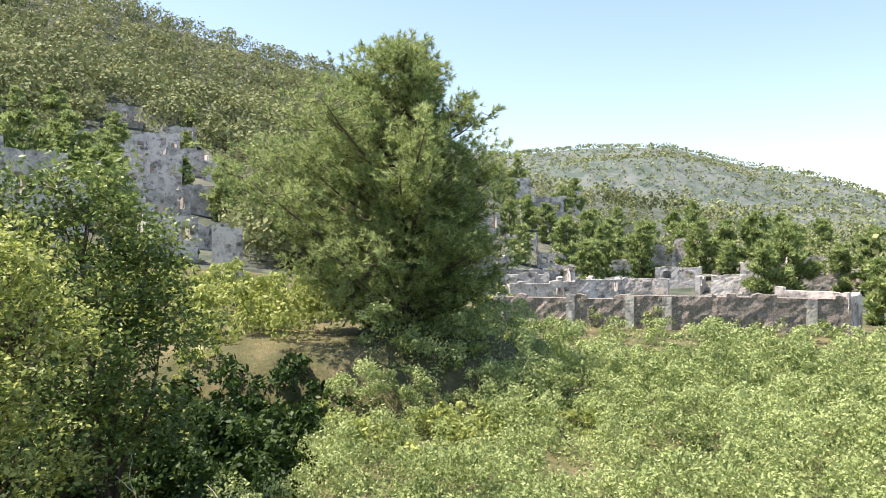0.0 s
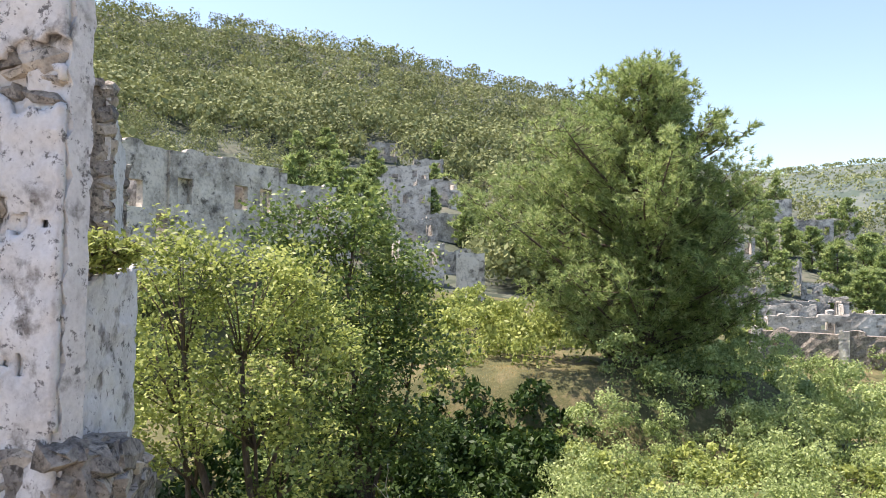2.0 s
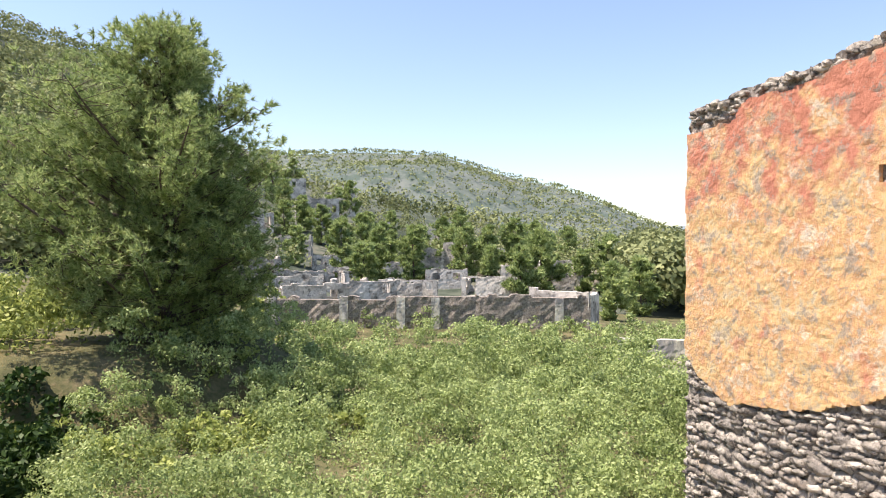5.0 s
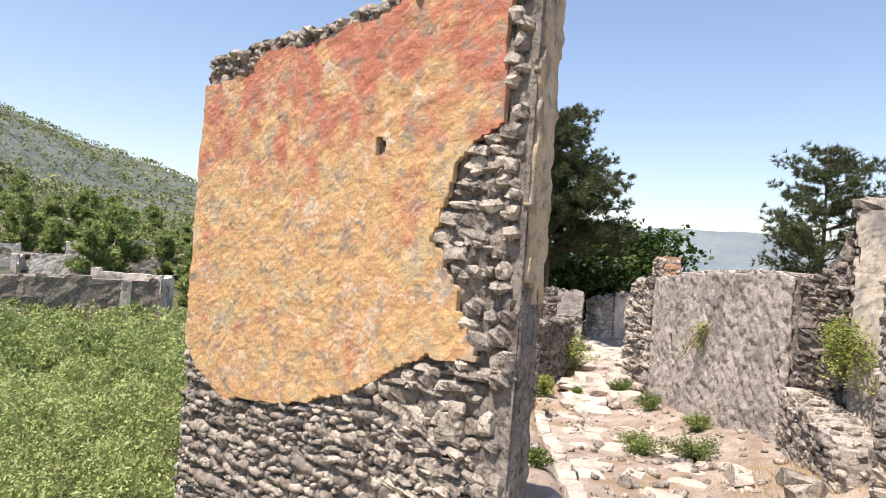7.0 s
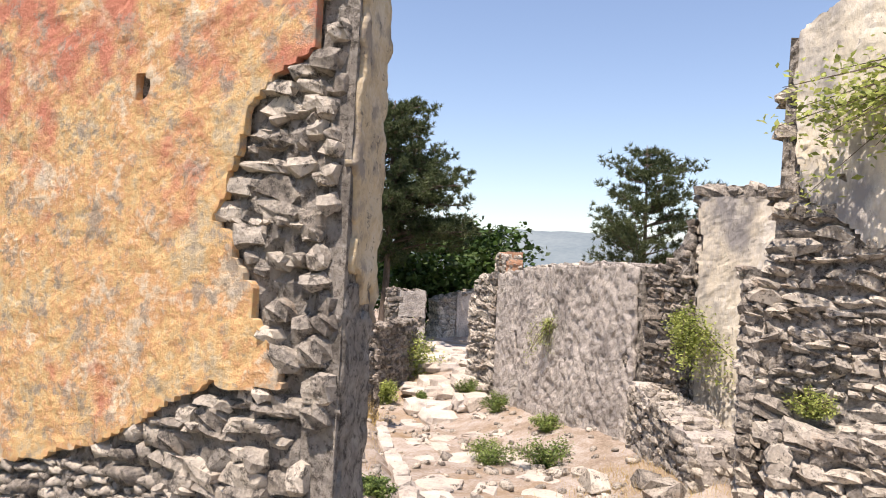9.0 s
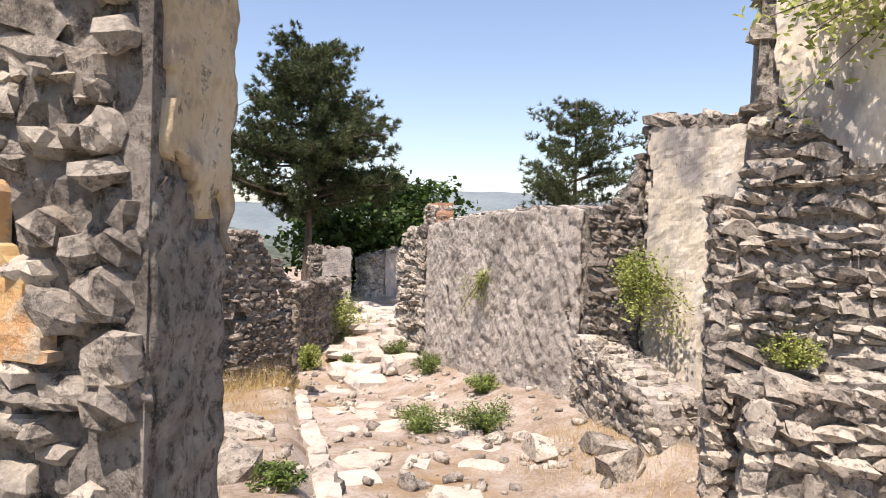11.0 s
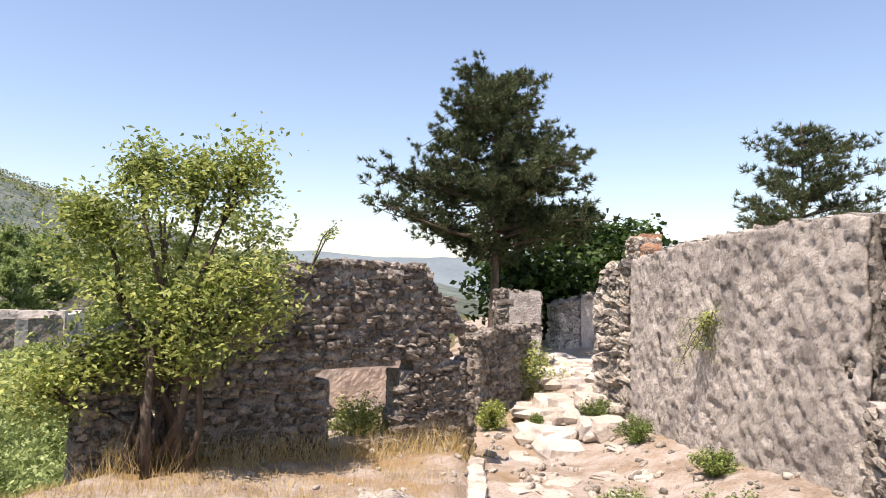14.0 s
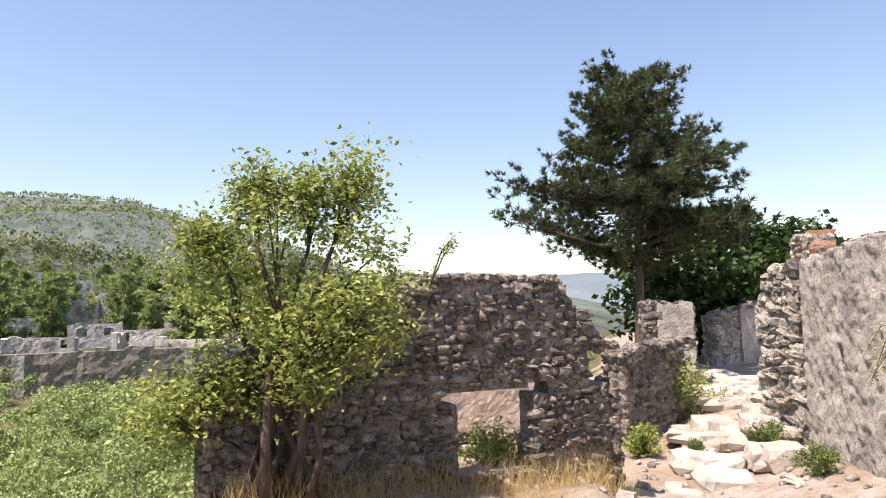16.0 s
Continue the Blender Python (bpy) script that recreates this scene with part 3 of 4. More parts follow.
# gate pier with plaster above a stepped rubble foot
ruin_wall("gate_pier", (8.6, 1.33), (8.6, -2.6), 0.6, [(0, 2.0), (0.25, 2.05), (0.3, 3.9), (0.9, 4.4), (4, 4.4)], -1.0,
          "tall rubble pier with pale green-cream plaster above", 11, plaster=lambda u, z: np.minimum(np.minimum(u - line([(2.1, 1.1), (2.25, 0.9), (2.65, 0.45), (3.0, 0.4), (4, 0.36)])(z), z - line([(0, 2.3), (0.9, 2.2), (1.1, 2.25), (4, 2.3)])(u)), np.hypot(u - 0.74, z - 2.76) - 0.07),
          plaster_mat=CREAM, plaster_label="pale cream plaster with dark stains", near=0.0, most=290, h=0.11, bulge=0.06, dark=False)
ruin_wall("pier_foot", (8.15, 1.1), (8.15, -2.6), 0.5, [(0, 0.75), (0.8, 0.85), (3.7, 0.9)], -1.0, "low broken rubble footing below the pier", 12, h=0.13, bulge=0.07, most=150)

# pale plastered wall beside the long wall
ruin_wall("pale_wall", (11.2, 1.95), (11.2, -3.2), 0.45, [(0, 2.9), (0.2, 3.06), (1.2, 3.08), (5.2, 3.1)], -1.0, "tall house wall with stained white plaster", 14,
          plaster=lambda u, z: np.minimum(u - 0.03, 2.93 - z), plaster_mat=CREAM, plaster_label="stained white plaster", h=0.12, most=120, near=0)
# stub between the two
ruin_wall("rubble_stub", (11.62, 2.62), (11.25, 1.95), 0.35, [(0, 2.05), (0.3, 2.1), (0.55, 2.4), (0.77, 2.75)], -1.0, "bare rubble wall end beside pale plaster", 15, h=0.09, most=140, bulge=0.04, dark=True)
# low bench wall
ruin_wall("bench_wall", (11.5, 2.7), (9.55, 1.7), 0.55, [(0, 0.55), (0.9, 0.45), (2.2, 0.28)], -1.2, "low roughcast bench wall with flat cap slabs", 16, core=ROUGHCAST, h=0.1, most=160, bulge=0.025, jag=0.03)

# long roughcast wall
LW = ruin_wall("long_wall", (15.6, 6.15), (11.6, 2.63), 0.5, [(0, 1.85), (1.2, 1.97), (2.6, 2.05), (4.4, 2.1), (5.3, 2.05)], -1.6, "long roughcast garden wall with rounded top", 17,
               plaster=lambda u, z: np.minimum(np.minimum(5.28 - u, u + 1), np.minimum(np.hypot((u - 5.05) * 1.2, z - 0.78) - 0.1, np.hypot((u - 1.15 + (z - 0.6) * 0.2) * 3, z - 0.6) - 0.19)),
               plaster_mat=ROUGHCAST, plaster_label="coarse grey-pink roughcast", h=0.12, most=60, ends=(False, False), jag=0.03, grid=0.035, prough=0.022, pbumps=12)

# wall with a window opening, and the recess in its end
ruin_wall("window_wall", (8.2, 8.65), (12.62, 7.09), 0.32, [(0, 0.75), (0.5, 0.95), (1.6, 1.1), (1.75, 1.5), (2.6, 1.66), (3.9, 1.64), (4.15, 1.25), (4.5, 0.95), (4.7, 0.9)], -2.8, "ruined rubble house wall with a square window opening", 19,
          holes=[(2.62, 3.5, -0.42, 0.42), (4.25, 4.8, 0.42, 0.8), (2.45, 2.62, 0.32, 0.42), (3.5, 3.72, 0.36, 0.48), (0.55, 0.8, -0.02, 0.1)], h=0.08, dark=True, most=300, near=3.6, bulge=0.045, step=0.06)
# wall behind the window
ruin_wall("inner_wall", (10.2, 10.6), (14.0, 9.2), 0.4, [(0, 0.7), (2, 0.9), (4.1, 0.6)], -2.0, "inner house wall with patchy pink plaster", 20,
          plaster=lambda u, z: np.minimum(z + 0.75 - 0.25 * np.sin(u * 3), 2.0 - np.abs(u - 2.0)), plaster_mat=PINK, plaster_label="patchy pinkish plaster", h=0.12, most=60)

# stubs further along the path
ruin_wall("low_rubble_wall", (15.2, 8.75), (17.4, 8.9), 0.4, [(0, 0.55), (2.2, 0.62)], -2, "low grey rubble wall beneath the pine", 21, h=0.12, dark=True, most=80)
ruin_wall("plastered_stub", (18.3, 10.35), (18.95, 9.45), 0.45, [(0, 1.3), (1.1, 1.3)], -1.5, "rubble stub with two grey plaster panels", 22, plaster=lambda u, z: np.minimum(u - 0.35, np.maximum(z - 0.55, 0.3 - z)), plaster_mat=ROUGHCAST, plaster_label="smooth grey plaster panel", h=0.13, most=80, dark=True)
ruin_wall("far_stub", (22.6, 10.9), (24.0, 10.2), 0.5, [(0, 0.9), (1.6, 1.3)], -1.5, "pale limestone wall stub at the end of the path", 23, plaster=lambda u, z: u - 0.8, plaster_mat=ROUGHCAST, h=0.16, most=60)
ruin_wall("end_pier", (16.2, 7.05), (15.65, 6.25), 0.5, [(0, 1.35), (0.4, 1.75), (0.97, 1.85)], -1.6, "rubble gate pier at the long wall's end", 24, h=0.15, most=150, bulge=0.06)
ruin_wall("brick_stub", (17.3, 6.9), (16.6, 6.4), 0.4, [(0, 2.3), (0.86, 2.35)], -1.6, "worn orange brick chimney stub", 25, h=0.09, most=80, core=BRICK)

# walls left of the start
ruin_wall("grey_wall", (-6.0, 2.25), (-3.06, 2.68), 0.17, [(0, 5.6), (3.5, 5.2)], -1.0, "tall grey plastered ruin wall with patched holes", 31, ends=(True, False), prough=0.016, pbumps=9, plaster=lambda u, z: np.minimum(3.5 - u, 0.38 + fbm(u * 2.6, z * 2.6, 7)), plaster_mat=GREY_PLASTER, plaster_label="grey-white lime plaster, broken away in patches", h=0.13, most=150, near=2.9, bulge=0.035, core=GREY_PLASTER)
ruin_wall("low_grey_wall", (-3.35, 2.95), (-3.9, 4.02), 0.5, [(0, 2.05), (1.2, 2.08)], -2.0, ends=(False, False), prough=0.016, pbumps=9, label="low grey roughcast wall with a flat broken top", seed=32, plaster=lambda u, z: z - 0.75, plaster_mat=GREY_PLASTER, h=0.12, most=120, near=0)
ruin_wall("broken_foot", (-2.95, 2.75), (-3.55, 3.95), 0.4, [(0, 1.15), (0.7, 1.05), (1.3, 0.6)], -2.0, "broken rubble foot below the grey wall", 33, h=0.16, most=80, bulge=0.06)
ruin_wall("slit_wall", (-4.6, 4.4), (-5.45, 5.45), 0.5, [(0, 3.65), (1.4, 3.1)], -2.0, "tall grey wall with a narrow window slit", 34, holes=[(0.3, 0.5, 1.75, 2.6)], plaster=lambda u, z: z + 5, plaster_mat=GREY_PLASTER, h=0.12, most=60)


# ---------------------------------------------------------------- village of ruined houses
def ruin_house(az, r, w, d, h, turn, seed, label="roofless stone house with pale plaster", base=None, windows=True):
    a = radians(az)
    x, y = -r * math.sin(a), r * math.cos(a)
    z = gz(x, y) - 1.2 if base is None else base - 0.6
    hs = h + 1.2 if base is None else h + 0.6
    house = thing("ruined_house", pose(x, y, z, 0, 0, az + turn), label, "ruin", "ruined houses of the village")
    rng = random.Random(seed)
    g0 = hs - h
    for k, (cx, cy, ln, rz) in enumerate(((0, -d / 2, w, 0), (w / 2, 0, d, 90), (0, d / 2, w, 180), (-w / 2, 0, d, 270))):
        holes = []
        if windows and ln > 2.5:
            n = max(2, int(ln / 1.7))
            for i in range(n):
                c = (i + 0.5) * ln / n
                if rng.random() < 0.85:
                    if rng.random() < 0.25:
                        holes.append((c - 0.5, c + 0.5, g0, g0 + 1.9))
                    else:
                        holes.append((c - 0.4, c + 0.4, g0 + h * 0.42, g0 + h * 0.42 + min(1.2, h * 0.38)))
        tilt, drop = rng.uniform(-0.03, 0.03), rng.uniform(0, 0.4) * (k != 0)
        f = lambda u, q: min_all(hs - drop * h * 0.5 + tilt * (u - ln / 2) + 0.17 * fbm(u * 0.8, u * 0, seed + k) - q, [rect(u, q, *o) for o in holes])
        V, F = sheet(f, 0, ln, 0, hs + 0.6, 0.22, -0.45, 0, 0.03, seed + k, bumps=1.5)
        if F:
            under("wall", mesh_of("wall", V, F, HOUSE), house, pose(cx, cy, 0, 0, 0, rz) @ pose(-ln / 2, 0, 0) @ Matrix.Diagonal((1, -1, 1, 1)))
    return house


def min_all(a, others):
    for o in others:
        a = np.minimum(a, o)
    return a


HOUSES = [(-8.1, 135, 8, 6, 4.6, 5), (-10.1, 152, 6.5, 5, 4.2, -8), (-4.9, 166, 13, 6, 3.4, 4), (-1.6, 160, 8, 6, 3.5, 12), (-17.1, 95, 4.6, 4, 4.2, 8), (-20.4, 96, 5.5, 5, 4.4, -6),
          (-28.1, 84, 4.6, 4, 3.2, 5), (-31, 86, 4.6, 3, 2.2, -5), (-7.6, 76, 8, 5, 2.0, 5), (-5.6, 64, 7, 4, 2.2, -4), (-8.0, 55, 5, 4, 1.9, 6), (-12, 66, 6, 4, 2.0, 5), (-15, 73, 8, 4, 1.8, -4),
          (-28.6, 43, 3.6, 3, 2.3, -14), (-25.5, 46, 3, 3, 1.6, 6), (-14, 118, 6, 4, 2.6, 8), (-23, 108, 5, 4, 3, 4), (-17, 140, 6, 5, 3.2, 6), (-13, 138, 5, 4, 2.6, 6),
          (21.8, 62, 4.0, 4, 3.6, 12), (17.4, 55, 2.2, 2, 3.6, 0), (24.3, 112, 7, 5, 4, 6), (22.0, 105, 5, 5, 4.5, -6), (20.4, 120, 7, 5, 3.6, 8), (23, 130, 9, 5, 3.5, 4), (19.6, 95, 5, 4, 3.2, 6), (25.5, 92, 6, 4, 4, 0), (22.5, 84, 6, 5, 3.4, 10),
          (-3.2, 120, 6, 4, 2.6, 5), (-6.5, 110, 5, 4, 2.6, -6), (-9.5, 100, 6, 4, 2.4, 4), (-11.5, 84, 7, 4, 2.2, -3), (-13.5, 92, 5, 4, 2.8, 6), (-18.8, 84, 5, 4, 2.2, 3), (-22.5, 78, 6, 4, 2.0, -5), (-25, 84, 5, 4, 2.4, 6),
          (-3.5, 80, 5, 4, 2.4, 5), (21, 140, 6, 4, 3.2, 5), (18, 118, 5, 4, 3, -4), (26.5, 125, 7, 4, 3.4, 6), (28, 104, 6, 4, 3.2, 0), (24.8, 146, 6, 4, 3, 4),
          (33, 48, 5.5, 6, 4.4, 18), (36.5, 46, 4, 6, 4.4, 24), (40, 42, 7, 7, 4.6, 34), (45, 40, 9, 7, 5.2, 38), (30, 60, 5, 4, 3.4, 8), (19, 75, 5, 4, 2.4, 0)]
for i, (az, r, w, d, h, t) in enumerate(HOUSES):
    ruin_house(az, r, w, d, h, t, 100 + i)

# the terrace wall across the thicket, in bays between pale posts
fm, fl = wall_frame((3.0, 41.1), (21.0, 35.4))
tw = thing("terrace_wall", fm, "long ruined terrace wall with pale plaster posts", "ruined wall")
V, F = sheet(lambda u, z: -0.75 + 0.02 * u + 0.12 * fbm(u * 1.2, u * 0, 6) - z, 0, fl, -5, 0.2, 0.25, -0.6, 0, 0.06, 6, bumps=2)
under("bay", mesh_of("bay", V, F, DARK_STONES), tw)
for u in (0.15, 4.3, 7.6, 9.6, 16.8):
    V, F = sheet(lambda q, z: -0.55 - z + 0.05 * fbm(q * 3, z, 3), 0, 0.5, -5, -0.3, 0.1, -0.3, 0.08, 0.01, 3)
    under("post", mesh_of("post", V, F, CREAM), tw, pose(u, 0, 0))
fm2, fl2 = wall_frame((14.6, 22.8), (18.2, 20.6))
yard = thing("yard_wall", fm2, "low white plastered yard wall in the thicket", "wall")
V, F = sheet(lambda u, z: -1.15 + 0.05 * fbm(u, u * 0, 2) - z, 0, fl2, -5, -0.9, 0.12, -0.4, 0, 0.02, 8)
under("panel", mesh_of("panel", V, F, CREAM), yard)


# ---------------------------------------------------------------- trees
def pine(name, x, y, height, crown, seed, label, bare=0.05, tufts=5, count=12, ln=0.26, wd=0.02, lean=(0, 0), up=0.35, step=0.5, limbs=5, base=None, mat=None, plume=0.0):
    """plume: size of the bunches at the ends of the twigs; crown(k): reach of the limbs at height fraction k."""
    rng, nr = random.Random(seed), np.random.default_rng(seed)
    z0 = gz(x, y) - 0.2 if base is None else base
    t = thing(name, pose(x, y, z0), label, "pine tree")
    wood, tip, dirs = Bag(), [], []
    at = lambda k: Vector((lean[0] * k + 0.12 * math.sin(k * 7), lean[1] * k + 0.1 * math.cos(k * 5), height * k))
    n = 14
    wood.tube([at(k / n) for k in range(n + 1)], [max(0.02, height * 0.0175 * (1 - k / n) ** 0.8) for k in range(n + 1)], 9)
    boughs = Bag()
    z = bare * height
    while z < height * 0.99:
        k = z / height
        for _ in range(limbs):
            w = rng.uniform(0, 2 * math.pi)
            reach = crown(k, w) * rng.uniform(0.55, 1.08)
            if reach < 0.15:
                continue
            o = at(k)
            d = Vector((math.cos(w), math.sin(w), 0))
            pts = [o + d * reach * q + Vector((0, 0, reach * up * (q ** 1.6) + 0.12 * math.sin(q * 6 + w))) + Vector((0.1 * math.sin(q * 5 + w * 3), 0.1 * math.cos(q * 4 + w), 0)) * q for q in (0, 0.3, 0.55, 0.8, 1.0)]
            rad = 0.012 + 0.012 * reach
            boughs.tube(pts, [rad, rad * 0.8, rad * 0.6, rad * 0.4, 0.008], 5)
            m = max(3, int(reach * tufts))
            for i in range(m):
                q = 0.3 + 0.7 * (i + rng.random()) / m
                j = min(3, int(q * 4))
                p = pts[0].lerp(pts[4], q) * 0.4 + pts[j].lerp(pts[j + 1], q * 4 - j if q < 1 else 1) * 0.6
                spread = 0.1 + 0.07 * reach * q
                if plume:
                    # a bunch of tufts along an upturned twig
                    out = (d + Vector((rng.gauss(0, 0.5), rng.gauss(0, 0.5), rng.uniform(0.3, 1.1)))).normalized()
                    foot = p + Vector((rng.gauss(0, spread), rng.gauss(0, spread), rng.gauss(0, spread * 0.5)))
                    size = plume * rng.uniform(0.6, 1.25)
                    boughs.tube([tuple(p), tuple(foot), tuple(foot + out * size)], [0.012, 0.01, 0.004], 4)
                    for j2 in range(6):
                        q2 = (j2 + rng.random()) / 6
                        w2 = size * 0.3 * math.sin(0.4 + q2 * 2.5)
                        c = foot + out * size * q2 + Vector((rng.gauss(0, w2), rng.gauss(0, w2), rng.gauss(0, w2 * 0.7)))
                        tip.append(c[:])
                        dirs.append((c - foot + out * size * 0.6).normalized()[:])
                    continue
                for _ in range(3):
                    c = p + Vector((rng.gauss(0, spread), rng.gauss(0, spread), rng.gauss(0.05, spread * 0.6)))
                    tip.append(c[:])
                    dv = (c - o).normalized() + Vector((0, 0, 0.7))
                    dirs.append(dv.normalized()[:])
        z += step * rng.uniform(0.7, 1.3)
    under("trunk", wood.mesh("trunk", BARK, True), t)
    under("bough", boughs.mesh("bough", BARK, True), t)
    V, F = needles(nr, tip, dirs, ln, wd, count)
    under("crown", mesh_of("crown", V, F, mat or NEEDLE), t)
    return t


def big_crown(k, w):
    reach = float(np.interp(k, [0, 0.08, 0.3, 0.5, 0.62, 0.75, 0.9, 1.0], [3.0, 3.8, 4.2, 3.7, 2.7, 1.6, 1.2, 0.5]))
    side = 1 + 0.2 * math.cos(w - 2.9) + 0.3 * math.sin(w * 3 + k * 14)
    return reach * side


def old_crown(k, w):
    reach = float(np.interp(k, [0.36, 0.42, 0.5, 0.62, 0.8, 0.95, 1.0], [0, 2.7, 3.2, 2.4, 1.8, 1.2, 0.5]))
    reach *= 1 + (0.2 if k < 0.52 else 0.0) * math.cos(w - 2.4)
    return reach * (0.85 + 0.3 * math.sin(w * 3 + k * 13))


def round_crown(k, w):
    reach = float(np.interp(k, [0.25, 0.4, 0.6, 0.85, 1.0], [0, 3.4, 3.8, 2.4, 0.7]))
    return reach * (0.85 + 0.25 * math.sin(w * 3 + k * 9))


pine("pine_tree", -1.35, 24.0, 10.1, big_crown, 5, "large bushy green pine with branches to the ground", 0.02, tufts=5, count=15, ln=0.22, wd=0.036, step=0.28, limbs=7, up=0.55, plume=0.62)
pine("pine_tree", 20.1, 11.5, 7.8, old_crown, 8, "tall dark pine with a bare lower trunk", 0.36, tufts=6.5, count=18, ln=0.16, wd=0.03, up=0.14, step=0.25, limbs=7, mat=DARK_NEEDLE, plume=0.34)
pine("pine_tree", 39.0, 7.2, 11.0, round_crown, 9, "rounded pine beyond the long wall", 0.3, tufts=5, count=15, ln=0.3, wd=0.045, up=0.3, step=0.5, limbs=6, base=-2, mat=DARK_NEEDLE)
pine("pine_tree", -15.5, 13.0, 13.0, lambda k, w: 3.2 - 2.8 * k, 12, "dark pine behind the grey wall", 0.1, tufts=6, count=13, ln=0.36, wd=0.06, step=0.45, limbs=6)


VILLAGE_PINES = [(-6.5, 98, 6), (-10.2, 90, 8), (-11.8, 104, 9), (-13.6, 112, 7), (-16, 108, 6.5), (-18.6, 114, 7.5), (-22.3, 92, 7), (-24.6, 90, 8), (-26, 104, 7.5), (-30, 82, 5), (-32.5, 52, 4.2), (-34.5, 60, 5), (-2.5, 125, 8), (-4.6, 150, 8), (0, 105, 7), (26.5, 74, 8), (28.5, 88, 9), (17.8, 92, 7), (-20, 128, 8), (-8.5, 120, 7), (-6.2, 168, 9), (-10.8, 150, 8), (31.5, 60, 8), (24.4, 68, 5)]
rv = random.Random(21)
VILLAGE_PINES += [(rv.uniform(-33, 1), rv.uniform(74, 165), rv.uniform(4.5, 8)) for _ in range(34)]
VILLAGE_PINES += [(rv.uniform(16, 32), rv.uniform(70, 150), rv.uniform(4.5, 8)) for _ in range(14)]
for i, (az, r, h) in enumerate(VILLAGE_PINES):
    a = radians(az)
    pine("pine_tree", -r * math.sin(a), r * math.cos(a), h, lambda k, w, h=h: h * 0.36 * float(np.interp(k, [0, 0.15, 0.45, 0.8, 1], [0.5, 0.9, 1.0, 0.55, 0.12])) * (0.85 + 0.25 * math.sin(w * 3 + k * 9)), 300 + i, "green pine among the ruined houses", 0.06, tufts=3.4, count=9, ln=0.5, wd=0.2, up=0.4, step=0.6, limbs=5)["group"] = "pines of the village"


def broadleaf(name, x, y, blobs, seed, mat, label, leaf=0.12, density=260, trunks=3, base=None, aspect=0.5, clump=(0.16, 0.34), many=26):
    """blobs: (dx, dy, z, rx, rz) clumps of leaves above the foot of the tree."""
    rng, nr = random.Random(seed), np.random.default_rng(seed)
    z0 = gz(x, y) - 0.15 if base is None else base
    t = thing(name, pose(x, y, z0), label, "tree")
    wood = Bag()
    C = []
    for b, (dx, dy, bz, rx, rz) in enumerate(blobs):
        foot = Vector((rng.uniform(-0.25, 0.25) * trunks * 0.4, rng.uniform(-0.2, 0.2), 0))
        goal = Vector((dx, dy, bz))
        pts = [foot + (goal - foot) * q + Vector((0.25 * math.sin(q * 5 + b), 0.25 * math.cos(q * 4 + b), 0.25 * math.sin(q * 3.1))) * q * (1 - q) * 3 for q in (0, 0.2, 0.4, 0.6, 0.8, 1)]
        r0 = 0.018 + 0.011 * goal.length
        wood.tube(pts, [r0, r0 * 0.85, r0 * 0.7, r0 * 0.5, r0 * 0.35, 0.01], 6)
        nclump = max(14, int(rx * rx * rz * many))
        for _ in range(nclump):
            d = Vector((rng.gauss(0, 1), rng.gauss(0, 1), rng.gauss(0, 1))).normalized() * rng.uniform(0.45, 1.12)
            c = goal + Vector((d.x * rx, d.y * rx, d.z * rz))
            if rng.random() < 0.35:
                wood.tube([pts[4], pts[4].lerp(c, 0.5) + Vector((0, 0, 0.08)), c], [0.014, 0.01, 0.004], 4)
            cs = rng.uniform(*clump)
            C.append(np.array(c) + nr.normal(size=(int(density * cs), 3)) * [cs, cs, cs * 0.7])
    under("trunk", wood.mesh("trunk", BARK, True), t)
    V, F = leaves(nr, np.concatenate(C), leaf, aspect)
    under("crown", mesh_of("crown", V, F, mat), t)
    return t


broadleaf("broadleaf_tree", -5.6, 8.0, [(0, 0, 5.9, 0.9, 0.7), (-0.9, -0.5, 6.0, 0.8, 0.7), (0.6, 0.5, 5.2, 0.7, 0.6), (-1.2, -0.6, 5.0, 0.8, 0.7), (0.1, -0.3, 4.5, 0.9, 0.6), (-0.9, -0.5, 3.9, 0.8, 0.6), (0.6, 0.2, 3.7, 0.7, 0.5), (0.3, -0.2, 2.9, 0.7, 0.5)], 41, LEAF, "bright yellow-green leafy tree rising from the gully", 0.085, 520, 4, aspect=0.55, clump=(0.1, 0.22), many=60)
broadleaf("broadleaf_tree", -6.4, 12.5, [(0, 0, 7.2, 0.9, 0.7), (-1.1, -0.6, 6.7, 1.0, 0.8), (0.9, 0.4, 6.2, 0.9, 0.8), (0.2, -0.2, 5.5, 1.2, 0.9), (1.1, 0.5, 4.7, 0.9, 0.8), (-1.3, -0.6, 5.2, 1.1, 0.9), (0.3, -0.5, 4.0, 1.2, 0.9), (1.0, 0.4, 3.2, 0.9, 0.7), (-0.2, -0.4, 2.6, 1.1, 0.7)], 42, MID_LEAF, "darker green tree on the gully's edge", 0.12, 330, 3, aspect=0.55, clump=(0.12, 0.26), many=40)
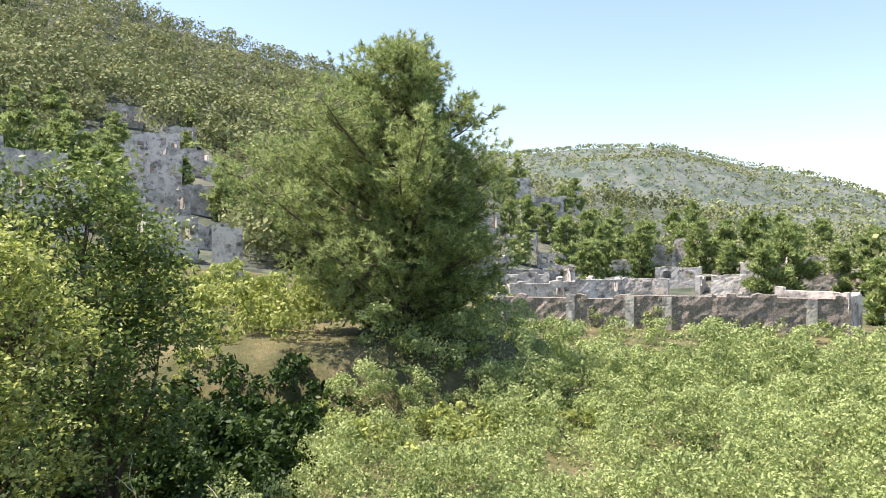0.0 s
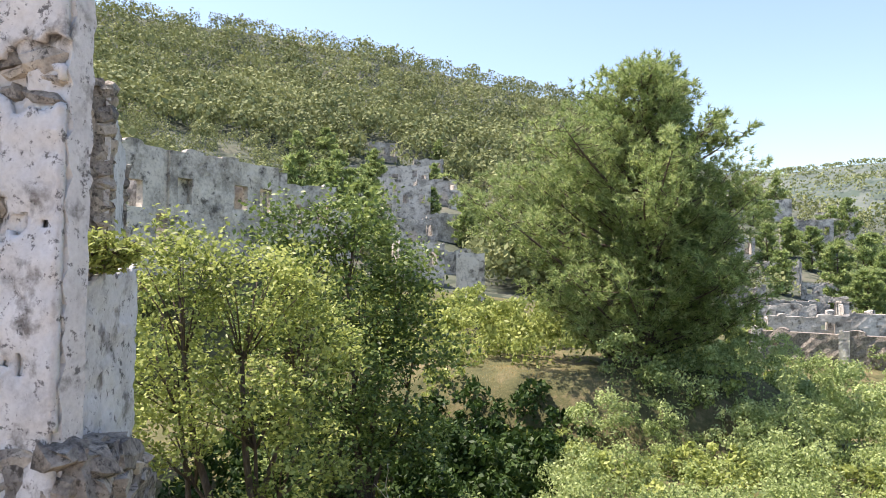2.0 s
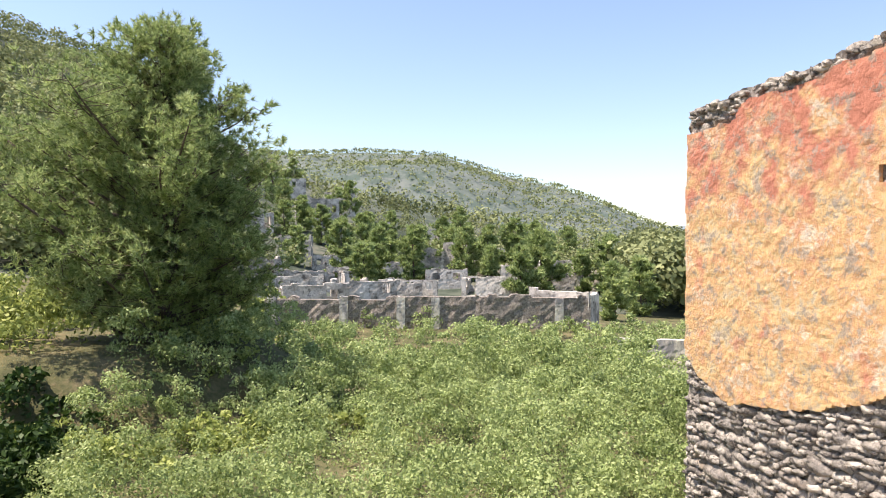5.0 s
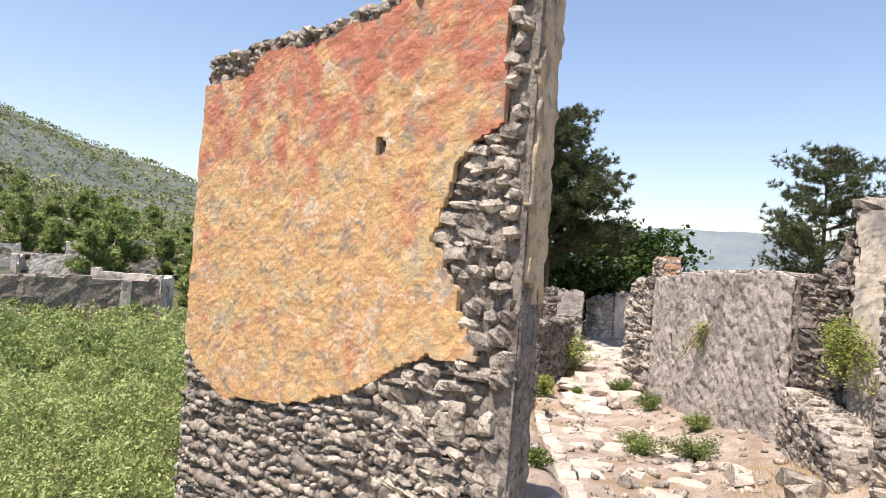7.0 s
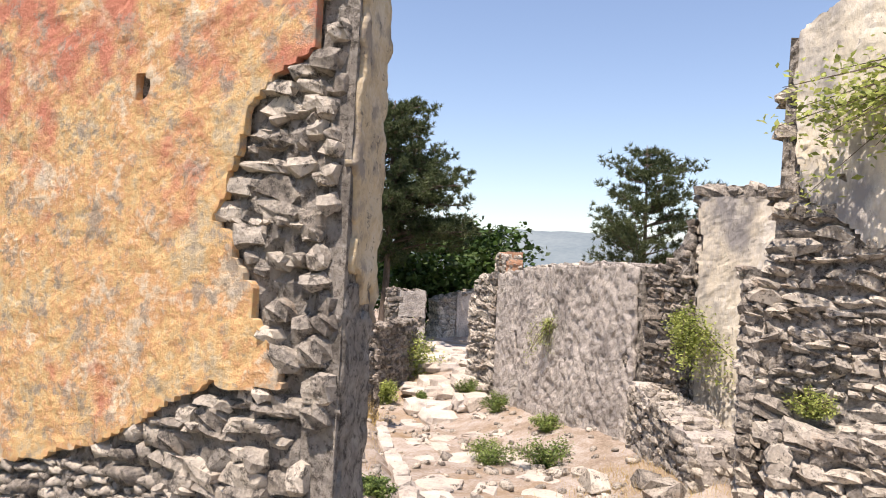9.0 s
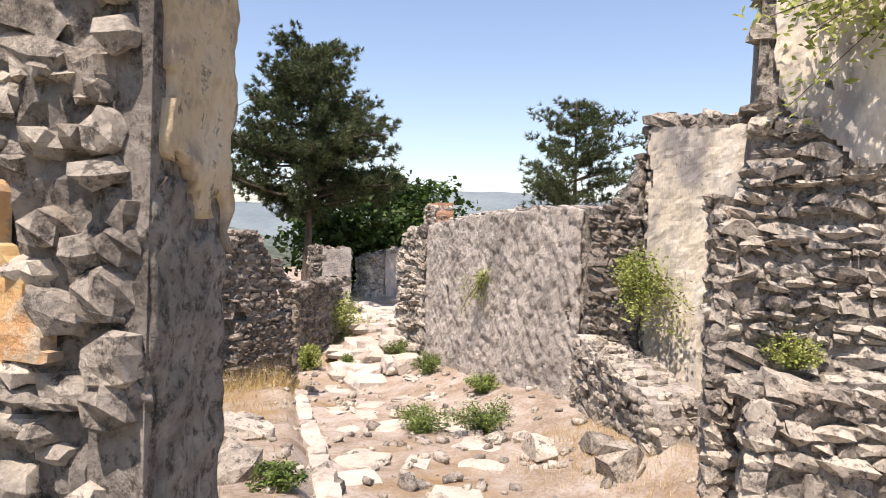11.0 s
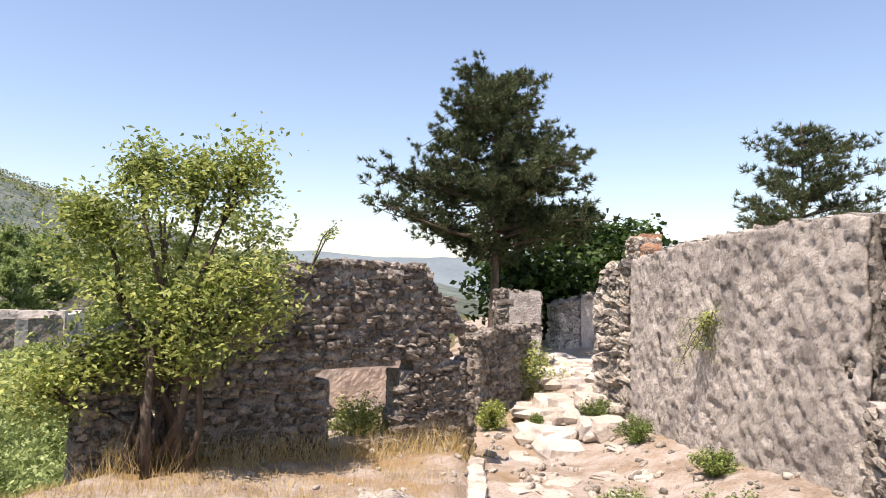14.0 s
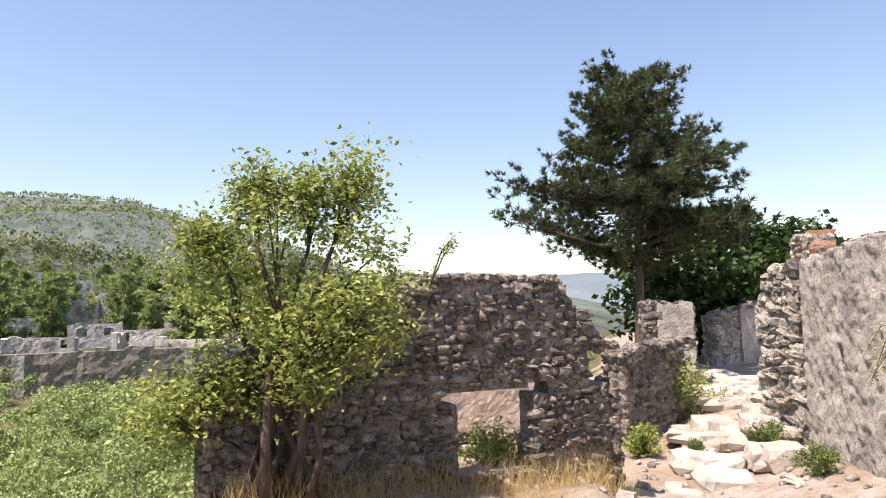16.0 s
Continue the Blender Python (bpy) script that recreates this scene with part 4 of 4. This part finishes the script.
broadleaf("elder_tree", 8.85, 8.15, [(0, 0, 2.5, 0.5, 0.45), (-0.35, 0.3, 2.0, 0.5, 0.45), (0.4, -0.35, 2.15, 0.45, 0.45), (0.1, -0.2, 1.6, 0.62, 0.4), (0.5, -0.45, 1.75, 0.4, 0.4), (-0.65, 0.55, 1.25, 0.4, 0.35), (-0.75, 0.65, 0.85, 0.3, 0.25), (-0.2, 0.18, 2.95, 0.16, 0.3), (0.5, -0.45, 2.95, 0.14, 0.35), (-0.5, 0.45, 2.5, 0.2, 0.3), (0.18, -0.15, 2.9, 0.16, 0.3), (-0.15, 0, 1.2, 0.5, 0.3)], 43, LEAF, "light green young tree leaning on the window wall", 0.065, 900, 3, base=-0.5, aspect=0.5, clump=(0.09, 0.17), many=110)
broadleaf("fig_tree", 24.5, 12.2, [(0, 0, 2.4, 1.9, 1.2), (1.8, -0.6, 2.9, 1.4, 0.9), (3.2, -1.5, 3.3, 1.3, 0.7), (-1.4, 0.6, 1.7, 1.3, 1.0), (0.8, -0.5, 1.3, 1.6, 1.0), (2.8, -1.2, 2.0, 1.4, 1.0), (1.0, 0, 3.5, 0.9, 0.5)], 44, DARK_LEAF, "dark dense fig tree closing the path", 0.24, 110, 2, aspect=0.7)


# ---------------------------------------------------------------- thicket and scrub
def scatter(name, spots, seed, mat, label, leaf, count, category="shrubs", flat=0.7, stems=True):
    """Shrubs (x, y, height, radius) joined as one mass of leaves on stems."""
    nr = np.random.default_rng(seed)
    C, S, NN = [], [], []
    for x, y, h, r in spots:
        z = gz(x, y)
        far = max(1.0, math.hypot(x, y) / 14)
        n = int(count * r * h / far ** 1.1)
        k = max(4, int(7 * r))
        cl = nr.normal(size=(k, 2)) * r * 0.5
        hh = h * (1 - 0.5 * np.minimum(1, (np.hypot(cl[:, 0], cl[:, 1]) / r) ** 2)) * nr.uniform(0.7, 1.15, k)
        br = r * nr.uniform(0.22, 0.42, k)
        pick = nr.integers(0, k, n)
        d = nr.normal(size=(n, 3))
        d[:, 2] = np.abs(d[:, 2]) - 0.35
        d /= np.linalg.norm(d, axis=1)[:, None]
        q = nr.uniform(0.55, 1.1, n)[:, None]
        p = np.column_stack([cl[pick], hh[pick] - br[pick] * 0.9]) + d * q * br[pick][:, None] * [1, 1, 0.9]
        low = nr.random(n) < 0.25
        p[low, 2] *= nr.random(low.sum())
        C.append(p + [x, y, z])
        NN.append(d)
        S.append(np.full(n, leaf * far ** 0.75))
    V, F = shell_leaves(nr, np.concatenate(C), np.concatenate(NN), np.concatenate(S), 0.5, flat)
    return tagged(under(name, mesh_of(name, V, F, mat)), label, category, kind="stuff")


rs = random.Random(77)
spots = []
for i in range(4500):
    x, y = rs.uniform(-6, 30), rs.uniform(3.5, 40)
    n = -0.4 * x + 0.92 * y
    az, r = math.degrees(math.atan2(-x, y)), math.hypot(x, y)
    if n < (5.6 if x > 4.3 else 3.9) or r > 40.5 or az > float(np.interp(r, [8, 10, 17, 27, 40], [23, 20, 9.5, 2, -3])) or r < 4.6 or az < -58 or (4.1 < x < 5.2 and y < 7):
        continue
    if any(math.hypot(x - a, y - b) < (0.5 + 0.018 * r) for a, b, _, _ in spots):
        continue
    tall = 1.0 + 0.5 * float(fbm(x * 0.25, y * 0.25, 31))
    tall *= 1 - 0.55 * float(smooth(25, 38, r))
    if r < 8:
        tall *= 0.75
    spots.append((x, y, rs.uniform(1.1, 2.1) * tall, rs.uniform(0.7, 1.25)))
scatter("thicket", spots, 5, THICKET, "dense sea of light green brambles and shrubs", 0.075, 1100)
bank = [(rs.gauss(-6, 5), rs.gauss(19, 2.2), rs.uniform(0.4, 1.1), rs.uniform(0.4, 0.9)) for _ in range(110)]
bank = [q for q in bank if math.hypot(q[0] + 4.6, q[1] - 21) > 2.2]
bank += [(rs.uniform(-34, 4), rs.uniform(24, 46), rs.uniform(0.8, 2.2), rs.uniform(0.8, 1.6)) for _ in range(170)]
scatter("bank_shrubs", bank, 6, LEAF, "green scrub along the earth bank", 0.13, 520)
# the gully's deep shade is painted with the darkest leaf colour
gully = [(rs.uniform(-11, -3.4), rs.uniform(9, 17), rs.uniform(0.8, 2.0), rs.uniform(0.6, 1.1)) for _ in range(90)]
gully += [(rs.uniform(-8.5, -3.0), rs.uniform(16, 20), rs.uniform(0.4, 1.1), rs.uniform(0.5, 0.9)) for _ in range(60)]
scatter("gully_shrubs", gully, 7, DARK_LEAF, "gully shrubs in dark leaf colour standing for shade", 0.15, 520)


def far_forest():
    """Pines and scrub of the hillsides, past counting."""
    nr = np.random.default_rng(3)
    C, S, NN = [], [], []

    def crown(x, y, h, r, n):
        z = gz(x, y)
        d = nr.normal(size=(n, 3))
        d[:, 2] = np.where(d[:, 2] < -0.4, -d[:, 2], d[:, 2])
        d /= np.linalg.norm(d, axis=1)[:, None]
        w = np.arctan2(d[:, 1], d[:, 0])
        q = nr.uniform(0.7, 1.05, n) * (1 + 0.22 * np.sin(w * 3 + h * 9) * np.cos(d[:, 2] * 5 + h * 4))
        C.append(np.stack([x + r * q * d[:, 0], y + r * q * d[:, 1], z + h * 0.5 + 0.5 * h * q * d[:, 2]], -1))
        NN.append(d)
        S.append(np.full(n, (0.36 * r + 0.1) * (0.6 if n > 60 else 0.85 if n > 20 else 1.6)))
    rows = []
    for i in range(17000):
        az, r = nr.uniform(-42, 58), 62 * (300 / 62) ** nr.random()
        if az < 3 and r > 180:
            continue
        village = (-34 < az < 2 and r < 175) or (15 < az < 46 and r < 135)
        if village and nr.random() < 0.76:
            continue
        a = math.radians(az)
        x, y = -r * math.sin(a), r * math.cos(a)
        clear = any(abs(az - q[0]) < math.degrees((q[2] * 0.5 + 1.2) / q[1]) and -24 < r - q[1] < 5 for q in HOUSES)
        if clear:
            continue
        h = nr.uniform(3.4, 7.2) * (0.62 if village else 1.0)
        rows.append((x, y, h, h * nr.uniform(0.32, 0.5), int(120 if village else 75 if r < 120 else 42)))
    for q in rows:
        crown(*q)
    for i in range(7000):
        az, r = nr.uniform(-44, 8), nr.uniform(430, 905)
        a = math.radians(az)
        h = nr.uniform(3, 7)
        crown(-r * math.sin(a), r * math.cos(a), h, h * 0.7, 6)
    V, F = shell_leaves(nr, np.concatenate(C), np.concatenate(NN), np.concatenate(S), 0.7, 0.55)
    tagged(under("hillside_forest", mesh_of("hillside_forest", V, F, FAR_NEEDLE)), "pine forest and scrub covering the hillsides", "forest", kind="stuff")


far_forest()


def dead_tree():
    t = thing("dead_tree", pose(-3.15, 8.5, gz(-3.15, 8.5) - 0.2), "bare bleached dead tree forking in the gully", "tree")
    b = Bag()
    rng = random.Random(4)

    def limb(p, d, ln, r, depth):
        pts = [p]
        for k in range(4):
            d = (d + Vector((rng.gauss(0, 0.22), rng.gauss(0, 0.22), rng.gauss(0.08, 0.15)))).normalized()
            pts.append(pts[-1] + d * ln / 4)
        b.tube(pts, [r * (1 - 0.16 * k) for k in range(5)], 6)
        if depth:
            for _ in range(3):
                limb(pts[rng.randrange(2, 5)], (d + Vector((rng.gauss(0, 0.6), rng.gauss(0, 0.5), rng.gauss(0.1, 0.4)))).normalized(), ln * 0.62, r * 0.5, depth - 1)
    limb(Vector((0, 0, 0)), Vector((0.05, 0, 1)), 2.0, 0.06, 3)
    under("trunk", b.mesh("trunk", DEADWOOD, True), t)


dead_tree()

# ---------------------------------------------------------------- distant hills
def hills():
    ang = np.linspace(-95, 10, 160)
    el = np.interp(ang, [-95, -80, -74, -68, -61, -57, -53, -48, -44, -36, -20, 10], [3.0, 3.4, 3.8, 3.6, 3.0, 2.4, 2.0, 2.1, 2.4, 2.3, 1.5, 1.0]) + 0.12 * fbm(ang * 0.3, ang * 0, 3)
    a = np.radians(ang)
    V = []
    for q, (rr, k) in enumerate(((1900, 0.0), (2200, 0.5), (2500, 1.0), (3000, 0.6))):
        V.append(np.stack([-rr * np.sin(a), rr * np.cos(a), -30 + k * (32 + 2500 * np.tan(np.radians(el)))], -1))
    V = np.concatenate(V)
    n = len(ang)
    I, J = np.meshgrid(np.arange(3), np.arange(n - 1), indexing="ij")
    F = np.stack([I * n + J, I * n + J + 1, (I + 1) * n + J + 1, (I + 1) * n + J], -1).reshape(-1, 4)
    tagged(under("backdrop", mesh_of("backdrop", V, F, HAZE, True)), "distant hills painted in haze blue", "hills", kind="structure")


hills()


# ---------------------------------------------------------------- the path: slabs, steps, kerb, loose stones
def on_ground(x, y, dz=0.0):
    return gz(x, y) + dz


def slab(x, y, sx, sy, sz, turn, seed, dz=0.0, label="worn pale limestone slab bedded in the path"):
    rng = random.Random(seed)
    me = SLAB_SET[seed % len(SLAB_SET)]
    ob = under("slab", me, None, pose(x, y, on_ground(x, y, dz), rng.uniform(-4, 4), rng.uniform(-4, 4), turn) @ Matrix.Diagonal((sx, sy, sz, 1)))
    return tagged(ob, label, "stone", "slabs of the path")


rp = random.Random(8)
AXIS = [(6.3, 2.6), (9.0, 3.55), (12.0, 5.1), (14.5, 6.7), (16.5, 7.7), (18.5, 8.7), (21.0, 9.6)]
axis_y = line(AXIS)
i = 0
# broad steps climbing away
for k in range(34):
    x = rp.uniform(14.4, 20.8)
    y = float(axis_y(x)) + rp.uniform(-0.85, 0.75)
    slab(x, y, rp.uniform(0.5, 1.1), rp.uniform(0.4, 0.8), rp.uniform(0.16, 0.34), rp.uniform(20, 45), k, rp.uniform(0.0, 0.12))
slab(15.9, 6.95, 0.75, 0.5, 0.28, 32, 60, 0.18, "large flat white boulder lying on the path")
# paving of the level part, half sunk
for k in range(34):
    x = rp.uniform(6.2, 14.4)
    y = float(axis_y(x)) + rp.uniform(-0.95, 0.9)
    slab(x, y, rp.uniform(0.25, 0.6), rp.uniform(0.2, 0.45), 0.07, rp.uniform(0, 90), 100 + k, -0.022)
# kerb
kerb = thing("kerb", pose(0, 0, 0), "row of pale kerb stones along the path", "kerb", kind="structure")
for k in range(22):
    q = k / 21
    x, y = 6.6 + q * 5.3, 3.12 + q * 3.5
    under("kerb_stone", SLAB_SET[k % 7], kerb, pose(x, y, on_ground(x, y, 0.0), rp.uniform(-5, 5), rp.uniform(-5, 5), 33 + rp.uniform(-8, 8)) @ Matrix.Diagonal((rp.uniform(0.25, 0.42), 0.2, 0.3, 1)))
# boulders that the walker passes
for x, y, sx, sy, sz in ((9.4, 1.95, 0.42, 0.34, 0.3), (9.9, 2.2, 0.3, 0.3, 0.2), (9.9, 2.75, 0.4, 0.25, 0.26), (10.3, 2.95, 0.28, 0.2, 0.14), (10.4, 3.3, 0.22, 0.2, 0.14), (7.4, 4.4, 0.45, 0.35, 0.26), (7.9, 4.0, 0.35, 0.3, 0.16), (8.6, 5.2, 0.5, 0.35, 0.22), (7.0, 5.1, 0.4, 0.3, 0.2), (9.2, 5.6, 0.3, 0.25, 0.15), (8.1, 3.15, 0.16, 0.12, 0.12), (8.6, 3.6, 0.14, 0.1, 0.1), (11.3, 4.0, 0.35, 0.25, 0.16)):
    tagged(under("boulder", STONE_SET[int(x * 10) % 7], None, pose(x, y, on_ground(x, y, sz * 0.22), 5, 8, x * 77) @ Matrix.Diagonal((sx, sy, sz, 1))), "rough grey limestone boulder on dry ground", "stone", "boulders beside the path")
# loose stones
poses_ = []
for k in range(900):
    x = rp.uniform(5.8, 21)
    y = float(axis_y(x)) + rp.gauss(0, 1.6)
    if -0.4 * x + 0.92 * y > 4.6:
        continue
    c = rp.uniform(0.02, 0.09) * (1.6 if rp.random() < 0.1 else 1)
    poses_.append((rp.randrange(7), pose(x, y, on_ground(x, y, c * 0.2), rp.uniform(0, 40), rp.uniform(0, 40), rp.uniform(0, 360)) @ Matrix.Diagonal((c * 1.4, c, c * 0.7, 1))))
tagged(under("loose_stones", join_pieces("loose_stones", SLAB_SET, poses_, STONES)), "scattered loose stones on the dusty ground", "stones", kind="stuff")


# ---------------------------------------------------------------- plants of the path
def grass(name, spots, seed, mat, label, height=0.3, blades=60, width=0.008, spread=0.25):
    nr = np.random.default_rng(seed)
    C, D = [], []
    for x, y in spots:
        p = np.stack([x + nr.normal(size=blades) * spread, y + nr.normal(size=blades) * spread], -1)
        z = ground(p[:, 0], p[:, 1]) - 0.02
        C.append(np.column_stack([p, z]))
        d = nr.normal(size=(blades, 3)) * 0.4
        d[:, 2] = 1
        D.append(d)
    C, D = np.concatenate(C), np.concatenate(D)
    V, F = needles(nr, C, D, height, width, 1, 0.1)
    return tagged(under(name, mesh_of(name, V, F, mat)), label, "grass", kind="stuff")


dry = []
for k in range(170):
    x = rp.uniform(6.5, 12.4)
    y = rp.uniform(5.2, 8.6) if rp.random() < 0.75 else rp.uniform(3.9, 6)
    if -0.4 * x + 0.92 * y < 4.3 and (y - 3.6) * 0.836 - (x - 7.15) * 0.549 > 0.3:
        dry.append((x, y))
dry += [(10.2 + rp.gauss(0, 0.5), 2.35 + rp.gauss(0, 0.25)) for _ in range(16)]
dry += [(17.2 + rp.gauss(0, 0.7), 8.9 + rp.gauss(0, 0.35)) for _ in range(40)]
dry += [(9.4 + rp.gauss(0, 0.3), 1.7 + rp.gauss(0, 0.3)) for _ in range(14)]
dry += [(rp.gauss(-4.8, 1.6), rp.gauss(21, 1.2)) for _ in range(60)]
grass("dry_grass", dry, 3, STRAW, "yellow dry grass on bare ground", 0.11, 60, 0.007)
foot = [(8.4 + q * 4.0, 8.35 - q * 1.4 + rp.uniform(-0.12, 0.1)) for q in (k / 44 for k in range(45))]
grass("wall_foot_grass", foot, 4, STRAW, "tall dry oat grass along the wall foot", 0.42, 36, 0.006, 0.12)
grass("start_grass", [(rp.gauss(-2.6, 0.35), rp.gauss(3.6, 0.35)) for _ in range(20)], 5, STRAW, "dry straw tufts below the grey wall", 0.4, 60, 0.008)


def shrub(x, y, r, h, seed, mat=MID_LEAF, label="low green spiny shrub on the path", leaf=0.035, n=2600, base=None):
    nr = np.random.default_rng(seed)
    z = on_ground(x, y) if base is None else base
    t = thing("shrub", pose(x, y, z), label, "shrub", "shrubs of the path")
    b = Bag()
    rng = random.Random(seed)
    C = []
    k = 26
    for _ in range(k):
        w, q = rng.uniform(0, 6.28), math.sqrt(rng.random())
        tip = Vector((math.cos(w) * q * r, math.sin(w) * q * r, h * (1 - 0.5 * q * q) * rng.uniform(0.7, 1.1)))
        b.tube([(0, 0, 0), tuple(tip * 0.5 + Vector((0, 0, 0.05))), tuple(tip)], [0.008, 0.006, 0.003], 4)
        m = n // k
        s = nr.random((m, 1)) ** 0.6
        C.append(np.array(tip) * s + nr.normal(size=(m, 3)) * r * 0.11)
    C = np.concatenate(C)
    C[:, 2] = np.maximum(C[:, 2], 0.01)
    under("stem", b.mesh("stem", BARK), t)
    V, F = leaves(nr, C, leaf, 0.5)
    under("foliage", mesh_of("foliage", V, F, mat), t)


shrub(10.9, 4.35, 0.36, 0.34, 1)
shrub(10.95, 3.6, 0.42, 0.4, 2)
shrub(12.7, 4.15, 0.25, 0.3, 3)
shrub(14.3, 5.6, 0.3, 0.4, 4)
shrub(15.5, 6.65, 0.3, 0.45, 5)
shrub(15.2, 7.6, 0.2, 0.3, 6)
shrub(7.2, 3.95, 0.2, 0.18, 7)
shrub(17.2, 9.05, 0.9, 1.25, 8, LEAF, "rounded yellow-green bush beside the steps", 0.07, 5200)
shrub(15.0, 8.35, 0.4, 0.5, 9, LEAF, "low green weeds at the wall foot", 0.05, 2600)
shrub(11.4, 8.0, 0.5, 0.62, 10, LEAF, "green weeds growing behind the window", 0.05, 3600, base=-0.62)
shrub(8.5, 0.75, 0.22, 0.25, 11, LEAF, "grey-green weeds on the rubble foot", 0.03, 1500, base=0.85)
shrub(-3.45, 3.3, 0.25, 0.28, 12, LEAF, "green plant rooted on the wall top", 0.05, 1400, base=2.05)


def creeper(u_of, seed, label, n=2600, leaf=0.05, mat=LEAF, twigs=16):
    """A hanging plant: leaves round a drooping line of twigs."""
    nr, rng = np.random.default_rng(seed), random.Random(seed)
    root, goal, spread = Vector(u_of[0]), Vector(u_of[1]), u_of[2]
    t = thing("creeper", Matrix.Translation(root), label, "climbing plant")
    b, C = Bag(), []
    for _ in range(twigs):
        tip = (goal - root) + Vector((rng.gauss(0, spread), rng.gauss(0, spread), rng.gauss(0, spread)))
        mid = tip * 0.5 + Vector((rng.gauss(0, 0.06), rng.gauss(0, 0.06), 0.12))
        b.tube([(0, 0, 0), tuple(mid), tuple(tip)], [0.01, 0.007, 0.003], 4)
        m = n // twigs
        s = nr.random((m, 1)) ** 0.7
        C.append(np.where(s < 0.5, np.array(mid) * s * 2, np.array(mid) + (np.array(tip) - np.array(mid)) * (s * 2 - 1)) + nr.normal(size=(m, 3)) * spread * 0.35)
    tagged(under("twig", b.mesh("twig", BARK), t), kind="stuff")
    V, F = leaves(nr, np.concatenate(C), leaf, 0.5)
    under("foliage", mesh_of("foliage", V, F, mat), t)


creeper(((11.35, 2.15, 1.35), (10.75, 1.75, 1.0), 0.2), 1, "green caper bush hanging from the wall joint")
creeper(((8.6, -0.2, 3.5), (8.3, 0.8, 3.35), 0.22), 2, "leafy green branch hanging across the pier", 1500, 0.07)
creeper(((13.6, 4.42, 1.1), (13.5, 4.55, 0.75), 0.13), 3, "small green plant rooted in the long wall", 900, 0.035)
creeper(((10.2, 7.7, 1.5), (10.55, 7.6, 2.05), 0.08), 4, "thin green shoot on the wall top", 90, 0.05, twigs=3)


# ---------------------------------------------------------------- chapel behind the pale wall
def chapel():
    t = thing("chapel", pose(34.2, -4.3, -0.3, 0, 0, -78), "old chapel gable with a round brick arch", "chapel")
    arch = lambda u: 6.9 + 2.5 * np.sqrt(np.clip(1 - (u / 3.4) ** 2, 0, 1))
    V, F = sheet(lambda u, z: arch(u) - z + 0 * u, -3.4, 3.4, -3, 9.6, 0.2, -0.6, 0, 0.02, 4, bumps=1)
    under("gable", mesh_of("gable", V, F, PINK), t, Matrix.Diagonal((1, -1, 1, 1)))
    for rr, wd in ((3.55, 0.3), (2.7, 0.14), (2.2, 0.12), (1.7, 0.12)):
        b = Bag()
        for k in range(24):
            a0, a1 = math.pi * k / 24 + 0.01, math.pi * (k + 1) / 24 - 0.01
            ring = [(-(q) * math.cos(w), yy, 6.9 + q * math.sin(w) * 0.75) for w in (a0, a1) for q in (rr, rr - wd) for yy in (-0.12, 0.05)]
            b.add(ring, [(0, 1, 3, 2), (4, 6, 7, 5), (0, 4, 5, 1), (2, 3, 7, 6), (0, 2, 6, 4), (1, 5, 7, 3)])
        under("brick_arch", b.mesh("brick_arch", BRICK), t, label="ring of orange bricks")
    for k, sx in ((0, -3.6), (1, 3.6)):
        V, F = sheet(lambda u, z: 7.0 - z + 0 * u, 0, 9, -3, 7.1, 0.5, -0.6, 0, 0.02, 4, bumps=1)
        under("side_wall", mesh_of("side_wall", V, F, PINK), t, pose(sx, 0, 0, 0, 0, 90))


chapel()
